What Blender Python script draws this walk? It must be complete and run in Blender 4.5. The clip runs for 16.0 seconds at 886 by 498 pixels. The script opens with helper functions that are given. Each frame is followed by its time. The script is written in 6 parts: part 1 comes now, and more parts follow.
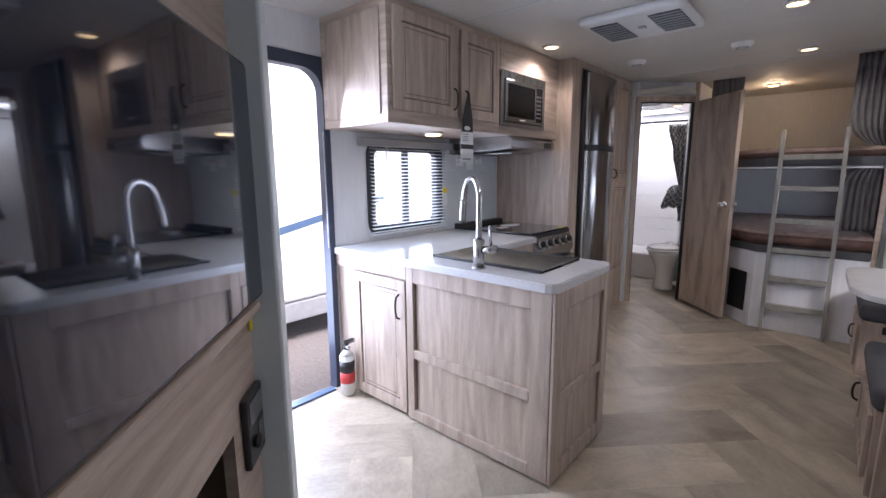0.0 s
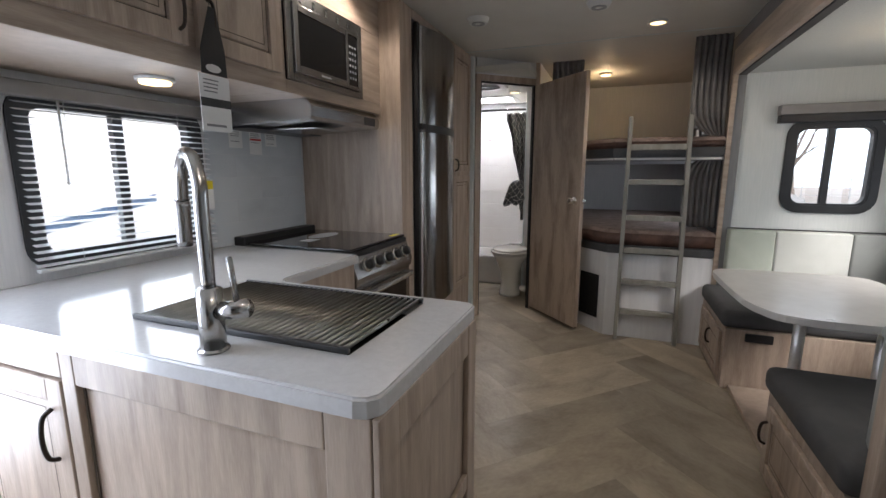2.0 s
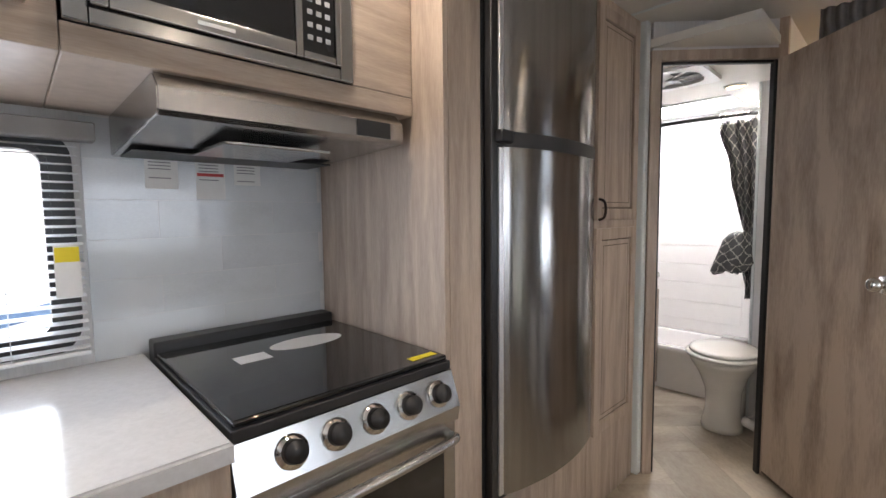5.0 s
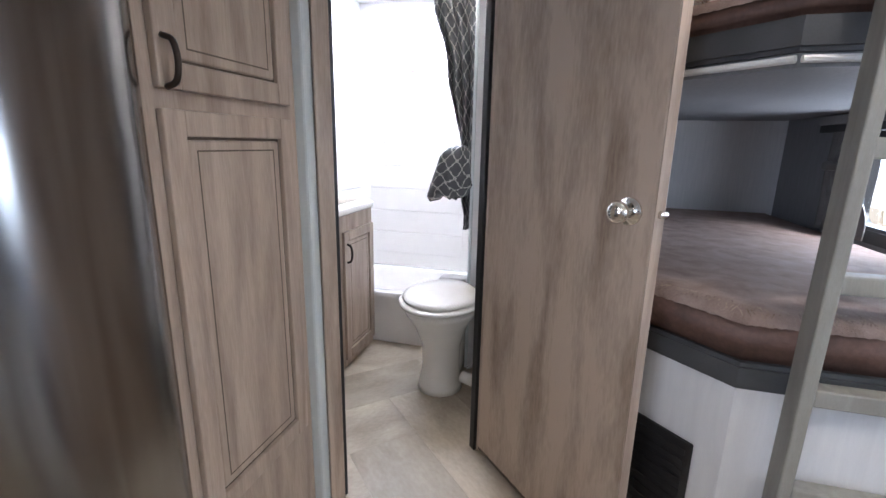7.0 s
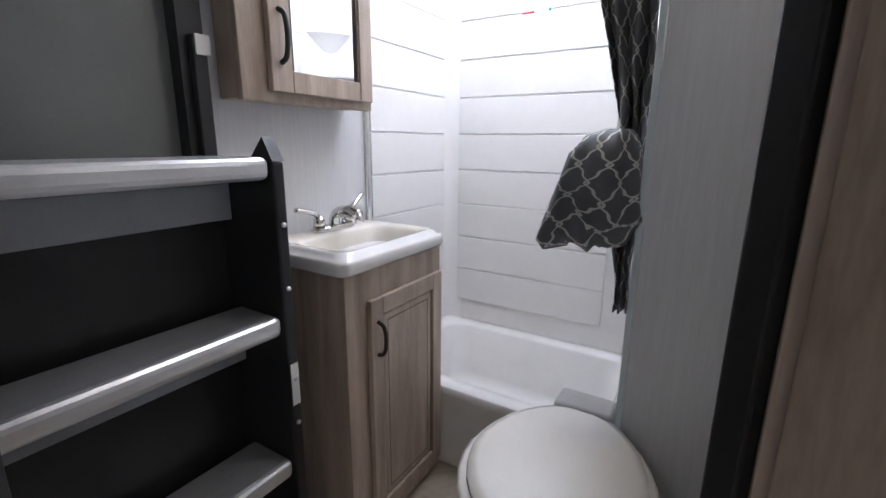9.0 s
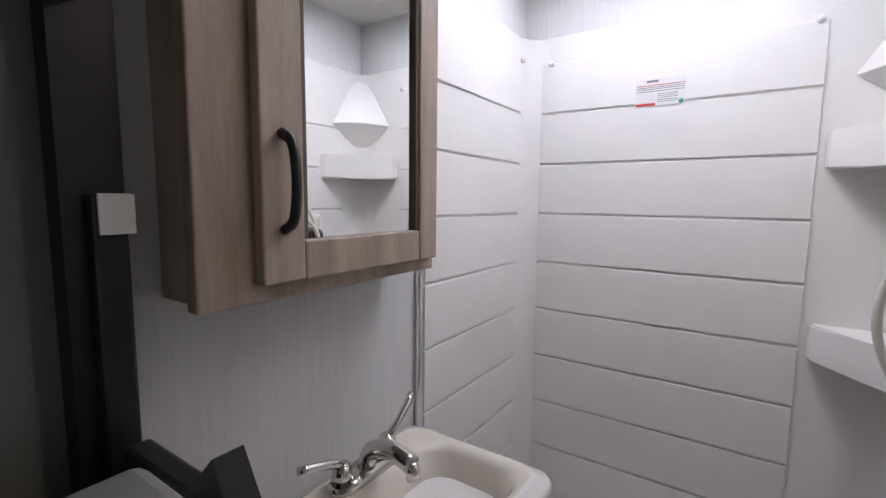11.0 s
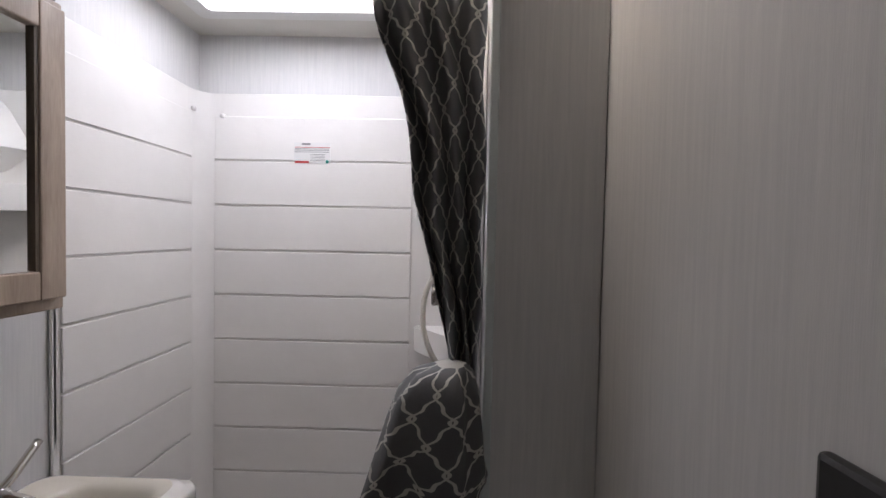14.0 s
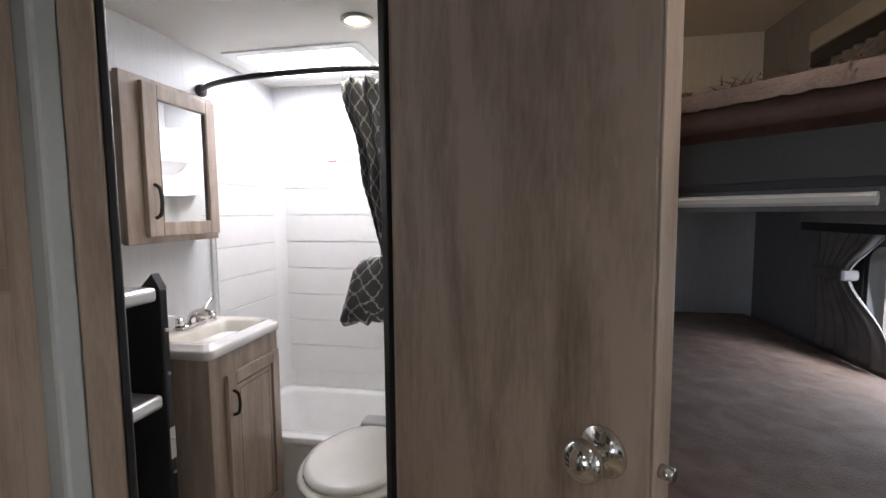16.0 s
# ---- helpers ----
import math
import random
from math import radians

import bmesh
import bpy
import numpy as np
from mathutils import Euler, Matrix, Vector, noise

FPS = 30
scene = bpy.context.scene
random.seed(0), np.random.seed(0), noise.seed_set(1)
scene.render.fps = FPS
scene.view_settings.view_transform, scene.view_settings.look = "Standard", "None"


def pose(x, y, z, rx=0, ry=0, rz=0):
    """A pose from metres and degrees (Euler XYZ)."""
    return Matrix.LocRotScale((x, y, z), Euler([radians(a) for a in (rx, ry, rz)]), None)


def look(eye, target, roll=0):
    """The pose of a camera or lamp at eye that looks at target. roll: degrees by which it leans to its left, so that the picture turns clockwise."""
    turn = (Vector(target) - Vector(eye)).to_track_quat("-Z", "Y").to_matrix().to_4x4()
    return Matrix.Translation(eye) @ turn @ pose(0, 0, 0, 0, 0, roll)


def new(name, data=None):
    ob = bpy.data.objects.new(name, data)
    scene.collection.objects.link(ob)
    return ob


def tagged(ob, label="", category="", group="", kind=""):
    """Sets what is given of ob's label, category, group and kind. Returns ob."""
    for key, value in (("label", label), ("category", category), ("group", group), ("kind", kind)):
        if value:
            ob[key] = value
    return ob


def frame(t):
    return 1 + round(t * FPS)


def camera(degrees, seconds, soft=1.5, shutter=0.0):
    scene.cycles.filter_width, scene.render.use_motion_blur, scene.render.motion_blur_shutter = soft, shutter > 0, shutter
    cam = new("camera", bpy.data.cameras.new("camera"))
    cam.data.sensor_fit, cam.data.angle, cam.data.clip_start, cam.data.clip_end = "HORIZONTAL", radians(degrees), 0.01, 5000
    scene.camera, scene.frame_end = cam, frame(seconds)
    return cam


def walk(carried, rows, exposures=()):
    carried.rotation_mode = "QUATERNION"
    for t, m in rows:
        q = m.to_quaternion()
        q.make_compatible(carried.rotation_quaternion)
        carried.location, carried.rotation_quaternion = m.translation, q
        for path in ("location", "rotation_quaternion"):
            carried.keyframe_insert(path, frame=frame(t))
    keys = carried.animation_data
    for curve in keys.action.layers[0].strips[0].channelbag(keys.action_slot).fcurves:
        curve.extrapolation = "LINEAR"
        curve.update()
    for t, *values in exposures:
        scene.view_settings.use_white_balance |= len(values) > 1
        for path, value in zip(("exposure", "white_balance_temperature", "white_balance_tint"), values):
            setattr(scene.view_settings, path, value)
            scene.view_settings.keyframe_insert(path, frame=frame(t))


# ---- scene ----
cam = camera(89.8, 16.0)
PATH = [
    (0, (0.395, 0.818, 1.379), (-0.906, 2.299, 1.04), -0.4),
    (0.5, (0.276, 1.048, 1.367), (-0.687, 2.766, 1.018), 0.3),
    (1, (0.103, 1.283, 1.347), (-0.537, 3.145, 0.997), 0.8),
    (1.5, (0.005, 1.546, 1.311), (-0.563, 3.429, 0.951), 0.7),
    (2, (-0.061, 1.818, 1.31), (-0.761, 3.659, 0.965), -0.0),
    (2.5, (-0.137, 2.103, 1.331), (-1.0, 3.881, 1.022), -0.7),
    (3, (-0.189, 2.357, 1.383), (-1.301, 4.004, 1.157), -1.2),
    (3.2, (-0.178, 2.459, 1.398), (-1.388, 4.041, 1.218), -1.4),
    (5.3, (-0.348, 3.473, 1.312), (-1.785, 4.854, 1.143), -0.8),
    (5.5, (-0.364, 3.576, 1.289), (-1.74, 5.009, 1.054), -0.4),
    (6, (-0.375, 3.813, 1.236), (-1.405, 5.483, 0.85), 0.9),
    (6.5, (-0.422, 4.11, 1.215), (-1.086, 5.949, 0.792), 1.4),
    (7, (-0.502, 4.415, 1.222), (-1.006, 6.294, 0.761), 1.2),
    (7.5, (-0.553, 4.787, 1.213), (-1.101, 6.648, 0.729), 0.9),
    (8, (-0.73, 5.055, 1.188), (-1.212, 6.923, 0.662), 1.1),
    (8.2, (-0.732, 5.2, 1.177), (-1.304, 7.043, 0.651), 1.0),
    (10.3, (-1.168, 5.859, 1.284), (-2.502, 7.316, 0.972), 1.1),
    (10.5, (-1.225, 5.913, 1.32), (-2.536, 7.402, 1.063), 1.1),
    (11, (-1.305, 6.031, 1.416), (-2.414, 7.681, 1.199), 0.6),
    (11.5, (-1.35, 6.182, 1.489), (-2.077, 8.035, 1.298), 0.9),
    (12, (-1.314, 6.286, 1.566), (-1.658, 8.249, 1.399), 0.7),
    (12.5, (-1.266, 6.266, 1.553), (-1.252, 8.264, 1.456), 1.2),
    (13, (-1.201, 6.155, 1.519), (-1.104, 8.151, 1.429), 1.3),
    (13.5, (-1.132, 6.049, 1.52), (-1.057, 8.044, 1.401), 1.5),
    (14, (-1.031, 5.865, 1.445), (-1.062, 7.864, 1.382), 1.2),
    (14.5, (-0.949, 5.635, 1.429), (-1.118, 7.627, 1.355), 1.3),
    (15, (-0.848, 5.385, 1.417), (-1.082, 7.368, 1.315), 1.5),
    (15.5, (-0.667, 5.202, 1.395), (-1.007, 7.17, 1.28), -0.7),
    (16, (-0.452, 4.955, 1.388), (-0.812, 6.915, 1.223), -0.5),
]
walk(cam, [(t, look(eye, target, roll)) for t, eye, target, roll in PATH],
     exposures=[(0.0, 0.72, 5900, 22), (0.5, 0.2, 5950, 18), (1.0, -0.75, 6200, 14), (1.5, -0.25, 6350, 13), (2.0, 0.3, 6400, 14), (3.0, 0.75, 6450, 14), (5.5, 1.45, 6500, 16), (6.5, 1.65, 5950, 16), (7.0, 1.6, 5750, 15), (7.5, 1.15, 6100, 15), (8.0, 0.95, 5750, 14), (10.5, -0.5, 6150, 18), (11.2, -0.7, 6300, 20), (12.0, -1.3, 6450, 22), (13.5, -0.95, 6500, 17), (14.5, -0.5, 6600, 19), (15.0, -0.15, 6800, 18), (16.0, 0.5, 6300, 15)])

# ---- daylight and lamps ----
world = bpy.data.worlds.new("overcast_sky")
scene.world = world
world.use_nodes = True
wn = world.node_tree.nodes
sky = wn.new("ShaderNodeTexSky")
sky.sky_type = "NISHITA"
sky.sun_disc = False
sky.sun_elevation, sky.sun_rotation = radians(46), radians(130)
sky.dust_density = 9.0
sky.air_density = 0.6
world.node_tree.links.new(sky.outputs[0], wn["Background"].inputs[0])
wn["Background"].inputs[1].default_value = 0.15
sun = new("sun", bpy.data.lights.new("sun", "SUN"))
sun.data.energy, sun.data.angle, sun.data.color = 5.0, radians(30), (1.0, 0.97, 0.93)
sun.matrix_world = look((6, -5, 8), (0, 2, 0))


def opening_light(name, eye, target, w, h, power, colour=(0.86, 0.93, 1.0)):
    d = bpy.data.lights.new(name, "AREA")
    d.shape, d.size, d.size_y, d.energy, d.color = "RECTANGLE", w, h, power, colour
    ob = new(name, d)
    ob.matrix_world = look(eye, target)
    return ob


opening_light("skylight_daylight", (-1.5, 7.075, 2.145), (-1.5, 7.075, 0), 0.57, 0.35, 6.2, (0.9, 0.93, 1.0))


opening_light("entry_daylight", (-1.965, 2.0, 1.0), (0, 2.2, 0.3), 0.7, 1.75, 26, (0.74, 0.85, 1.0))
opening_light("kitchen_window_daylight", (-1.95, 3.08, 1.27), (0, 3.08, 1.0), 0.6, 0.48, 3, (0.8, 0.9, 1.0))
opening_light("dinette_daylight", (1.80, 4.28, 1.35), (0, 4.2, 1.1), 1.0, 0.68, 3.5, (0.84, 0.92, 1.0))
opening_light("bunk_daylight", (0.725, 6.37, 1.1), (0, 6.3, 0.95), 0.58, 0.34, 2.8, (0.84, 0.92, 1.0))


def lamp_light(name, x, y, z, power, radius=0.035, spread=150):
    d = bpy.data.lights.new(name, "SPOT")
    d.energy, d.color, d.shadow_soft_size, d.spot_size, d.spot_blend = power, (1.0, 0.9, 0.76), radius, radians(spread), 0.6
    ob = new(name, d)
    ob.location = (x, y, z)
    return ob


CEIL = 2.25
BATH_CEIL = 2.13
CEILING_LAMPS = [(-1.22, 3.83, CEIL), (0.14, 5.15, CEIL), (0.14, 3.95, CEIL), (0.1, 2.2, CEIL), (-1.09, 6.64, BATH_CEIL)]
for lx, ly, lz in CEILING_LAMPS:
    lamp_light("ceiling_lamp_light", lx, ly, lz - 0.03, 8.5 if lz > 2.2 else 9)
d = bpy.data.lights.new("bunk_lamp_light", "POINT")
d.energy, d.color, d.shadow_soft_size = 2.2, (1.0, 0.72, 0.4), 0.04
new("bunk_lamp_light", d).location = (-0.2, 6.65, 2.17)
lamp_light("under_cabinet_light", -1.6, 3.0, 1.6, 2.5)
for lx in (1.22, 1.43):
    d = bpy.data.lights.new("pendant_light", "POINT")
    d.energy, d.color, d.shadow_soft_size = 1.4, (1.0, 0.8, 0.55), 0.02
    new("pendant_light", d).location = (lx, 4.53, 1.835)


# ---- materials ----
def material(name, colour, rough=0.5, metal=0.0, second=None, scale=8.0, stretch=(1, 1, 1), bump=0.0, fine=120.0, contrast=(0.35, 0.65), vary=0.0, coat=0.0, spec=0.5):
    """Principled surface with a broad and a fine noise, in metres of the object's own space."""
    m = bpy.data.materials.new(name)
    m.use_nodes = True
    nt = m.node_tree
    p = nt.nodes["Principled BSDF"]
    p.inputs["Roughness"].default_value, p.inputs["Metallic"].default_value = rough, metal
    p.inputs["Specular IOR Level"].default_value = spec
    p.inputs["Coat Weight"].default_value = coat
    p.inputs["Base Color"].default_value = (*colour, 1)
    tc = nt.nodes.new("ShaderNodeTexCoord")
    info = nt.nodes.new("ShaderNodeObjectInfo")
    mp = nt.nodes.new("ShaderNodeMapping")
    mp.inputs["Scale"].default_value = stretch
    shift = nt.nodes.new("ShaderNodeVectorMath")
    shift.operation = "MULTIPLY_ADD"
    shift.inputs[1].default_value = (7.3, 5.1, 9.7)
    cmb = nt.nodes.new("ShaderNodeCombineXYZ")
    for i in range(3):
        nt.links.new(info.outputs["Random"], cmb.inputs[i])
    nt.links.new(cmb.outputs[0], shift.inputs[0])
    nt.links.new(tc.outputs["Object"], shift.inputs[2])
    nt.links.new(shift.outputs[0], mp.inputs[0])
    n1 = nt.nodes.new("ShaderNodeTexNoise")
    n1.inputs["Scale"].default_value, n1.inputs["Detail"].default_value = scale, 6
    n1.inputs["Distortion"].default_value = 0.6
    n2 = nt.nodes.new("ShaderNodeTexNoise")
    n2.inputs["Scale"].default_value, n2.inputs["Detail"].default_value = fine, 3
    for n in (n1, n2):
        nt.links.new(mp.outputs[0], n.inputs["Vector"])
    if second:
        ramp = nt.nodes.new("ShaderNodeMapRange")
        ramp.inputs[1].default_value, ramp.inputs[2].default_value = contrast
        mixf = nt.nodes.new("ShaderNodeMath")
        mixf.operation = "MULTIPLY_ADD"
        mixf.inputs[1].default_value = 0.25
        nt.links.new(n2.outputs[0], mixf.inputs[0])
        sc = nt.nodes.new("ShaderNodeMath")
        sc.operation = "MULTIPLY"
        sc.inputs[1].default_value = 0.75
        nt.links.new(n1.outputs[0], sc.inputs[0])
        nt.links.new(sc.outputs[0], mixf.inputs[2])
        nt.links.new(mixf.outputs[0], ramp.inputs[0])
        mix = nt.nodes.new("ShaderNodeMix")
        mix.data_type = "RGBA"
        mix.inputs["A"].default_value, mix.inputs["B"].default_value = (*colour, 1), (*second, 1)
        nt.links.new(ramp.outputs[0], mix.inputs["Factor"])
        out = mix.outputs["Result"]
        if vary:
            hsv = nt.nodes.new("ShaderNodeHueSaturation")
            mr = nt.nodes.new("ShaderNodeMapRange")
            mr.inputs[3].default_value, mr.inputs[4].default_value = 1 - vary, 1 + vary
            nt.links.new(info.outputs["Random"], mr.inputs[0])
            nt.links.new(mr.outputs[0], hsv.inputs["Value"])
            nt.links.new(out, hsv.inputs["Color"])
            out = hsv.outputs[0]
        nt.links.new(out, p.inputs["Base Color"])
    rr = nt.nodes.new("ShaderNodeMapRange")
    rr.inputs[3].default_value, rr.inputs[4].default_value = max(rough - 0.06, 0.0), min(rough + 0.06, 1)
    nt.links.new(n1.outputs[0], rr.inputs[0])
    nt.links.new(rr.outputs[0], p.inputs["Roughness"])
    if bump:
        b = nt.nodes.new("ShaderNodeBump")
        b.inputs["Strength"].default_value, b.inputs["Distance"].default_value = bump, 0.003
        nt.links.new(n2.outputs[0], b.inputs["Height"])
        nt.links.new(b.outputs[0], p.inputs["Normal"])
    return m


def glow(name, colour, strength):
    m = bpy.data.materials.new(name)
    m.use_nodes = True
    p = m.node_tree.nodes["Principled BSDF"]
    p.inputs["Base Color"].default_value = (*colour, 1)
    p.inputs["Emission Color"].default_value = (*colour, 1)
    p.inputs["Emission Strength"].default_value = strength
    return m


def glass(name, colour=(1, 1, 1), rough=0.0, through_part=0.85):
    """Thin pane: clear with a glossy face."""
    m = bpy.data.materials.new(name)
    m.use_nodes = True
    nt = m.node_tree
    nt.nodes.remove(nt.nodes["Principled BSDF"])
    tr, gl, mx = nt.nodes.new("ShaderNodeBsdfTransparent"), nt.nodes.new("ShaderNodeBsdfGlossy"), nt.nodes.new("ShaderNodeMixShader")
    tr.inputs[0].default_value = (*colour, 1)
    gl.inputs["Roughness"].default_value = rough
    mx.inputs[0].default_value = 1 - through_part
    nt.links.new(tr.outputs[0], mx.inputs[1])
    nt.links.new(gl.outputs[0], mx.inputs[2])
    nt.links.new(mx.outputs[0], nt.nodes["Material Output"].inputs[0])
    return m


WOOD = material("driftwood_laminate", (0.50, 0.405, 0.325), 0.42, second=(0.29, 0.22, 0.17), scale=3.0, stretch=(7, 7, 0.7), fine=40, bump=0.08, contrast=(0.36, 0.68), vary=0.05)
WOOD_DOOR = material("driftwood_door_laminate", (0.47, 0.375, 0.295), 0.45, second=(0.19, 0.135, 0.095), scale=2.2, stretch=(5, 5, 0.9), fine=30, bump=0.08, contrast=(0.42, 0.74), vary=0.04)
WOOD_H = material("driftwood_rail_laminate", (0.50, 0.405, 0.325), 0.42, second=(0.31, 0.24, 0.185), scale=3.0, stretch=(0.8, 0.8, 9), fine=40, bump=0.08, contrast=(0.36, 0.68), vary=0.05)
# Groove stain; its dark colour also paints shade in gaps and the cubby.
GROOVE = material("dark_groove_and_gap_shade", (0.09, 0.065, 0.05), 0.6, second=(0.13, 0.1, 0.07))
VINYL = material("weathered_vinyl_plank", (0.47, 0.405, 0.31), 0.38, second=(0.25, 0.205, 0.15), scale=2.6, stretch=(1.3, 2.4, 1), fine=30, bump=0.04, contrast=(0.34, 0.7), vary=0.27)
VINYL_BASE = material("vinyl_underlay", (0.30, 0.26, 0.2), 0.5, second=(0.26, 0.22, 0.17))
WALL = material("linen_wallboard", (0.70, 0.695, 0.69), 0.6, second=(0.63, 0.63, 0.63), scale=5, stretch=(30, 30, 1.2), fine=30, bump=0.1)
WALL_BRIGHT = material("pale_slide_wallboard", (0.68, 0.7, 0.68), 0.6, second=(0.62, 0.65, 0.63), scale=5, stretch=(24, 24, 1.5), fine=30, bump=0.08)
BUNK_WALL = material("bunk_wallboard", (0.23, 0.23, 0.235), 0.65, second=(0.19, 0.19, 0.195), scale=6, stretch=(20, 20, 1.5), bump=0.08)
CEILING = material("matte_ceiling_liner", (0.66, 0.64, 0.59), 0.65, second=(0.61, 0.59, 0.545), scale=2.5, fine=200, bump=0.12)
WHITE_TRIM = material("pale_vinyl_trim", (0.66, 0.71, 0.71), 0.45, second=(0.58, 0.63, 0.63), scale=3, stretch=(1, 1, 1))
WHITE_WOOD = material("whitewashed_panel", (0.74, 0.74, 0.74), 0.5, second=(0.66, 0.66, 0.665), scale=4, stretch=(8, 8, 0.8), bump=0.06)
SURROUND = material("moulded_white_acrylic", (0.80, 0.785, 0.765), 0.36, second=(0.77, 0.755, 0.735), scale=6, fine=25, bump=0.15, coat=0.0)
ACRYLIC = material("gloss_white_acrylic", (0.8, 0.78, 0.75), 0.15, second=(0.76, 0.74, 0.71), coat=0.4)
BISQUE = material("bisque_basin", (0.76, 0.71, 0.61), 0.13, second=(0.72, 0.67, 0.58), coat=0.4)
CERAMIC = material("ivory_toilet_plastic", (0.75, 0.72, 0.66), 0.15, second=(0.72, 0.69, 0.63), coat=0.4)
COUNTER = material("pale_solid_counter", (0.60, 0.60, 0.60), 0.16, second=(0.55, 0.55, 0.55), scale=60, fine=400, coat=0.3)
STEEL = material("brushed_steel", (0.52, 0.51, 0.5), 0.22, metal=1.0, second=(0.44, 0.43, 0.42), scale=4, stretch=(1, 1, 0.3), fine=60)
FRIDGE_STEEL = material("stainless_fridge_skin", (0.38, 0.37, 0.36), 0.18, metal=1.0, second=(0.31, 0.3, 0.29), scale=5, stretch=(5, 5, 0.04), fine=90)
for steel, amount in ((FRIDGE_STEEL, 0.85),):
    bsdf = steel.node_tree.nodes["Principled BSDF"]
    bsdf.inputs["Anisotropic"].default_value, bsdf.inputs["Anisotropic Rotation"].default_value = amount, 0.25
CHROME = material("polished_nickel", (0.72, 0.7, 0.67), 0.1, metal=1.0, second=(0.66, 0.64, 0.6))
RACK_STEEL = material("dark_rack_steel", (0.29, 0.28, 0.26), 0.3, metal=1.0, second=(0.23, 0.22, 0.2), scale=10)
DARK_STEEL = material("dark_sink_steel", (0.09, 0.085, 0.08), 0.35, metal=1.0, second=(0.07, 0.066, 0.06))
BLACK = material("satin_black", (0.012, 0.012, 0.013), 0.4, second=(0.02, 0.02, 0.021))
BLACK_GLASS = material("black_glass", (0.006, 0.006, 0.007), 0.05, second=(0.01, 0.01, 0.011), coat=0.5)
# Blue of the base colour stands in for reflection and flare on the glass.
TV_GLASS = material("dark_screen_blue_sheen", (0.004, 0.008, 0.022), 0.06, second=(0.005, 0.01, 0.026), coat=1.0)
BRONZE = material("oiled_bronze", (0.035, 0.028, 0.024), 0.35, metal=0.7, second=(0.06, 0.045, 0.035))
BACKSPLASH = material("veined_grey_backsplash", (0.60, 0.635, 0.66), 0.15, second=(0.48, 0.51, 0.54), scale=3, stretch=(1, 1, 2.5), contrast=(0.5, 0.8), coat=0.3)
SAGE = material("sage_vinyl_cushion", (0.45, 0.49, 0.42), 0.6, second=(0.40, 0.44, 0.375), fine=250, bump=0.15)
PALE = material("pale_vinyl_cushion", (0.60, 0.62, 0.58), 0.6, second=(0.55, 0.57, 0.53), fine=250, bump=0.15)
GREY_VINYL = material("grey_vinyl_cushion", (0.30, 0.315, 0.30), 0.6, second=(0.26, 0.275, 0.265), fine=250, bump=0.15)
CHARCOAL = material("charcoal_fabric_cushion", (0.055, 0.056, 0.058), 0.8, second=(0.08, 0.08, 0.083), fine=300, bump=0.3)
SOFA = material("light_grey_leatherette", (0.5, 0.51, 0.52), 0.5, second=(0.45, 0.46, 0.47), scale=10, fine=180, bump=0.25)
TABLE = material("pale_table_laminate", (0.58, 0.57, 0.55), 0.3, second=(0.52, 0.51, 0.49), scale=10, fine=200)
FUR = material("brown_plush_blanket", (0.35, 0.265, 0.23), 0.85, second=(0.19, 0.13, 0.105), scale=14, fine=220, bump=0.8, contrast=(0.3, 0.7))
# Brown hide, with the bunks' shade worked into a darker colour.
FUR_SIDE = material("brown_hide_shaded_side", (0.15, 0.08, 0.058), 0.55, second=(0.06, 0.032, 0.024), scale=9, fine=90, bump=0.4)
FUR_TIP = material("plush_fibre", (0.42, 0.33, 0.26), 0.9, second=(0.12, 0.07, 0.05), scale=20)
BUNK_GREY = material("bunk_edge_vinyl", (0.055, 0.057, 0.06), 0.6, second=(0.075, 0.076, 0.08), fine=250, bump=0.2)
PAPER = material("white_paper", (0.75, 0.75, 0.74), 0.7, second=(0.7, 0.7, 0.69))
INK = material("grey_print", (0.2, 0.2, 0.21), 0.7)
RED = material("red_print", (0.55, 0.05, 0.05), 0.6)
GREEN = material("teal_print", (0.05, 0.4, 0.33), 0.6)
YELLOW = material("yellow_label", (0.75, 0.6, 0.02), 0.6)
ALUMINIUM = material("bare_aluminium", (0.85, 0.85, 0.86), 0.38, metal=0.85, second=(0.78, 0.78, 0.79), stretch=(6, 1, 1))
LADDER = material("grey_ladder_paint", (0.31, 0.30, 0.265), 0.5, second=(0.22, 0.21, 0.185), scale=4, stretch=(6, 6, 1), bump=0.05)
PLASTIC = material("white_plastic", (0.72, 0.72, 0.7), 0.4, second=(0.68, 0.68, 0.66))
HOSE = material("ivory_hose", (0.72, 0.69, 0.63), 0.3, second=(0.68, 0.65, 0.59))
SLAT = material("white_blind_slat", (0.75, 0.76, 0.77), 0.4)
SHADE_GREY = material("grey_shade_fabric", (0.3, 0.29, 0.28), 0.8, second=(0.26, 0.25, 0.24), fine=300, bump=0.2)
DOOR_SHADE = material("dark_door_shade", (0.17, 0.175, 0.16), 0.5, second=(0.145, 0.15, 0.138), scale=3)
MIRROR = material("silvered_mirror", (0.9, 0.91, 0.9), 0.0, metal=1.0)
MIRROR.node_tree.links.remove(MIRROR.node_tree.nodes["Principled BSDF"].inputs["Roughness"].links[0])
PANE = glass("window_pane", (0.93, 0.96, 0.97), 0.0, 0.94)
SMOKE = glass("smoked_glass", (0.5, 0.47, 0.44), 0.03, 0.8)
LAMP_GLOW = glow("warm_lamp_lens", (1.0, 0.72, 0.36), 2.6)
BULB = glow("warm_bulb", (1.0, 0.7, 0.36), 6)
SKY_GLOW = glow("skylight_dome", (0.93, 0.96, 1.0), 5)
ASPHALT = material("gravelly_asphalt", (0.2, 0.178, 0.165), 0.9, second=(0.3, 0.27, 0.25), scale=30, fine=200, bump=0.5)
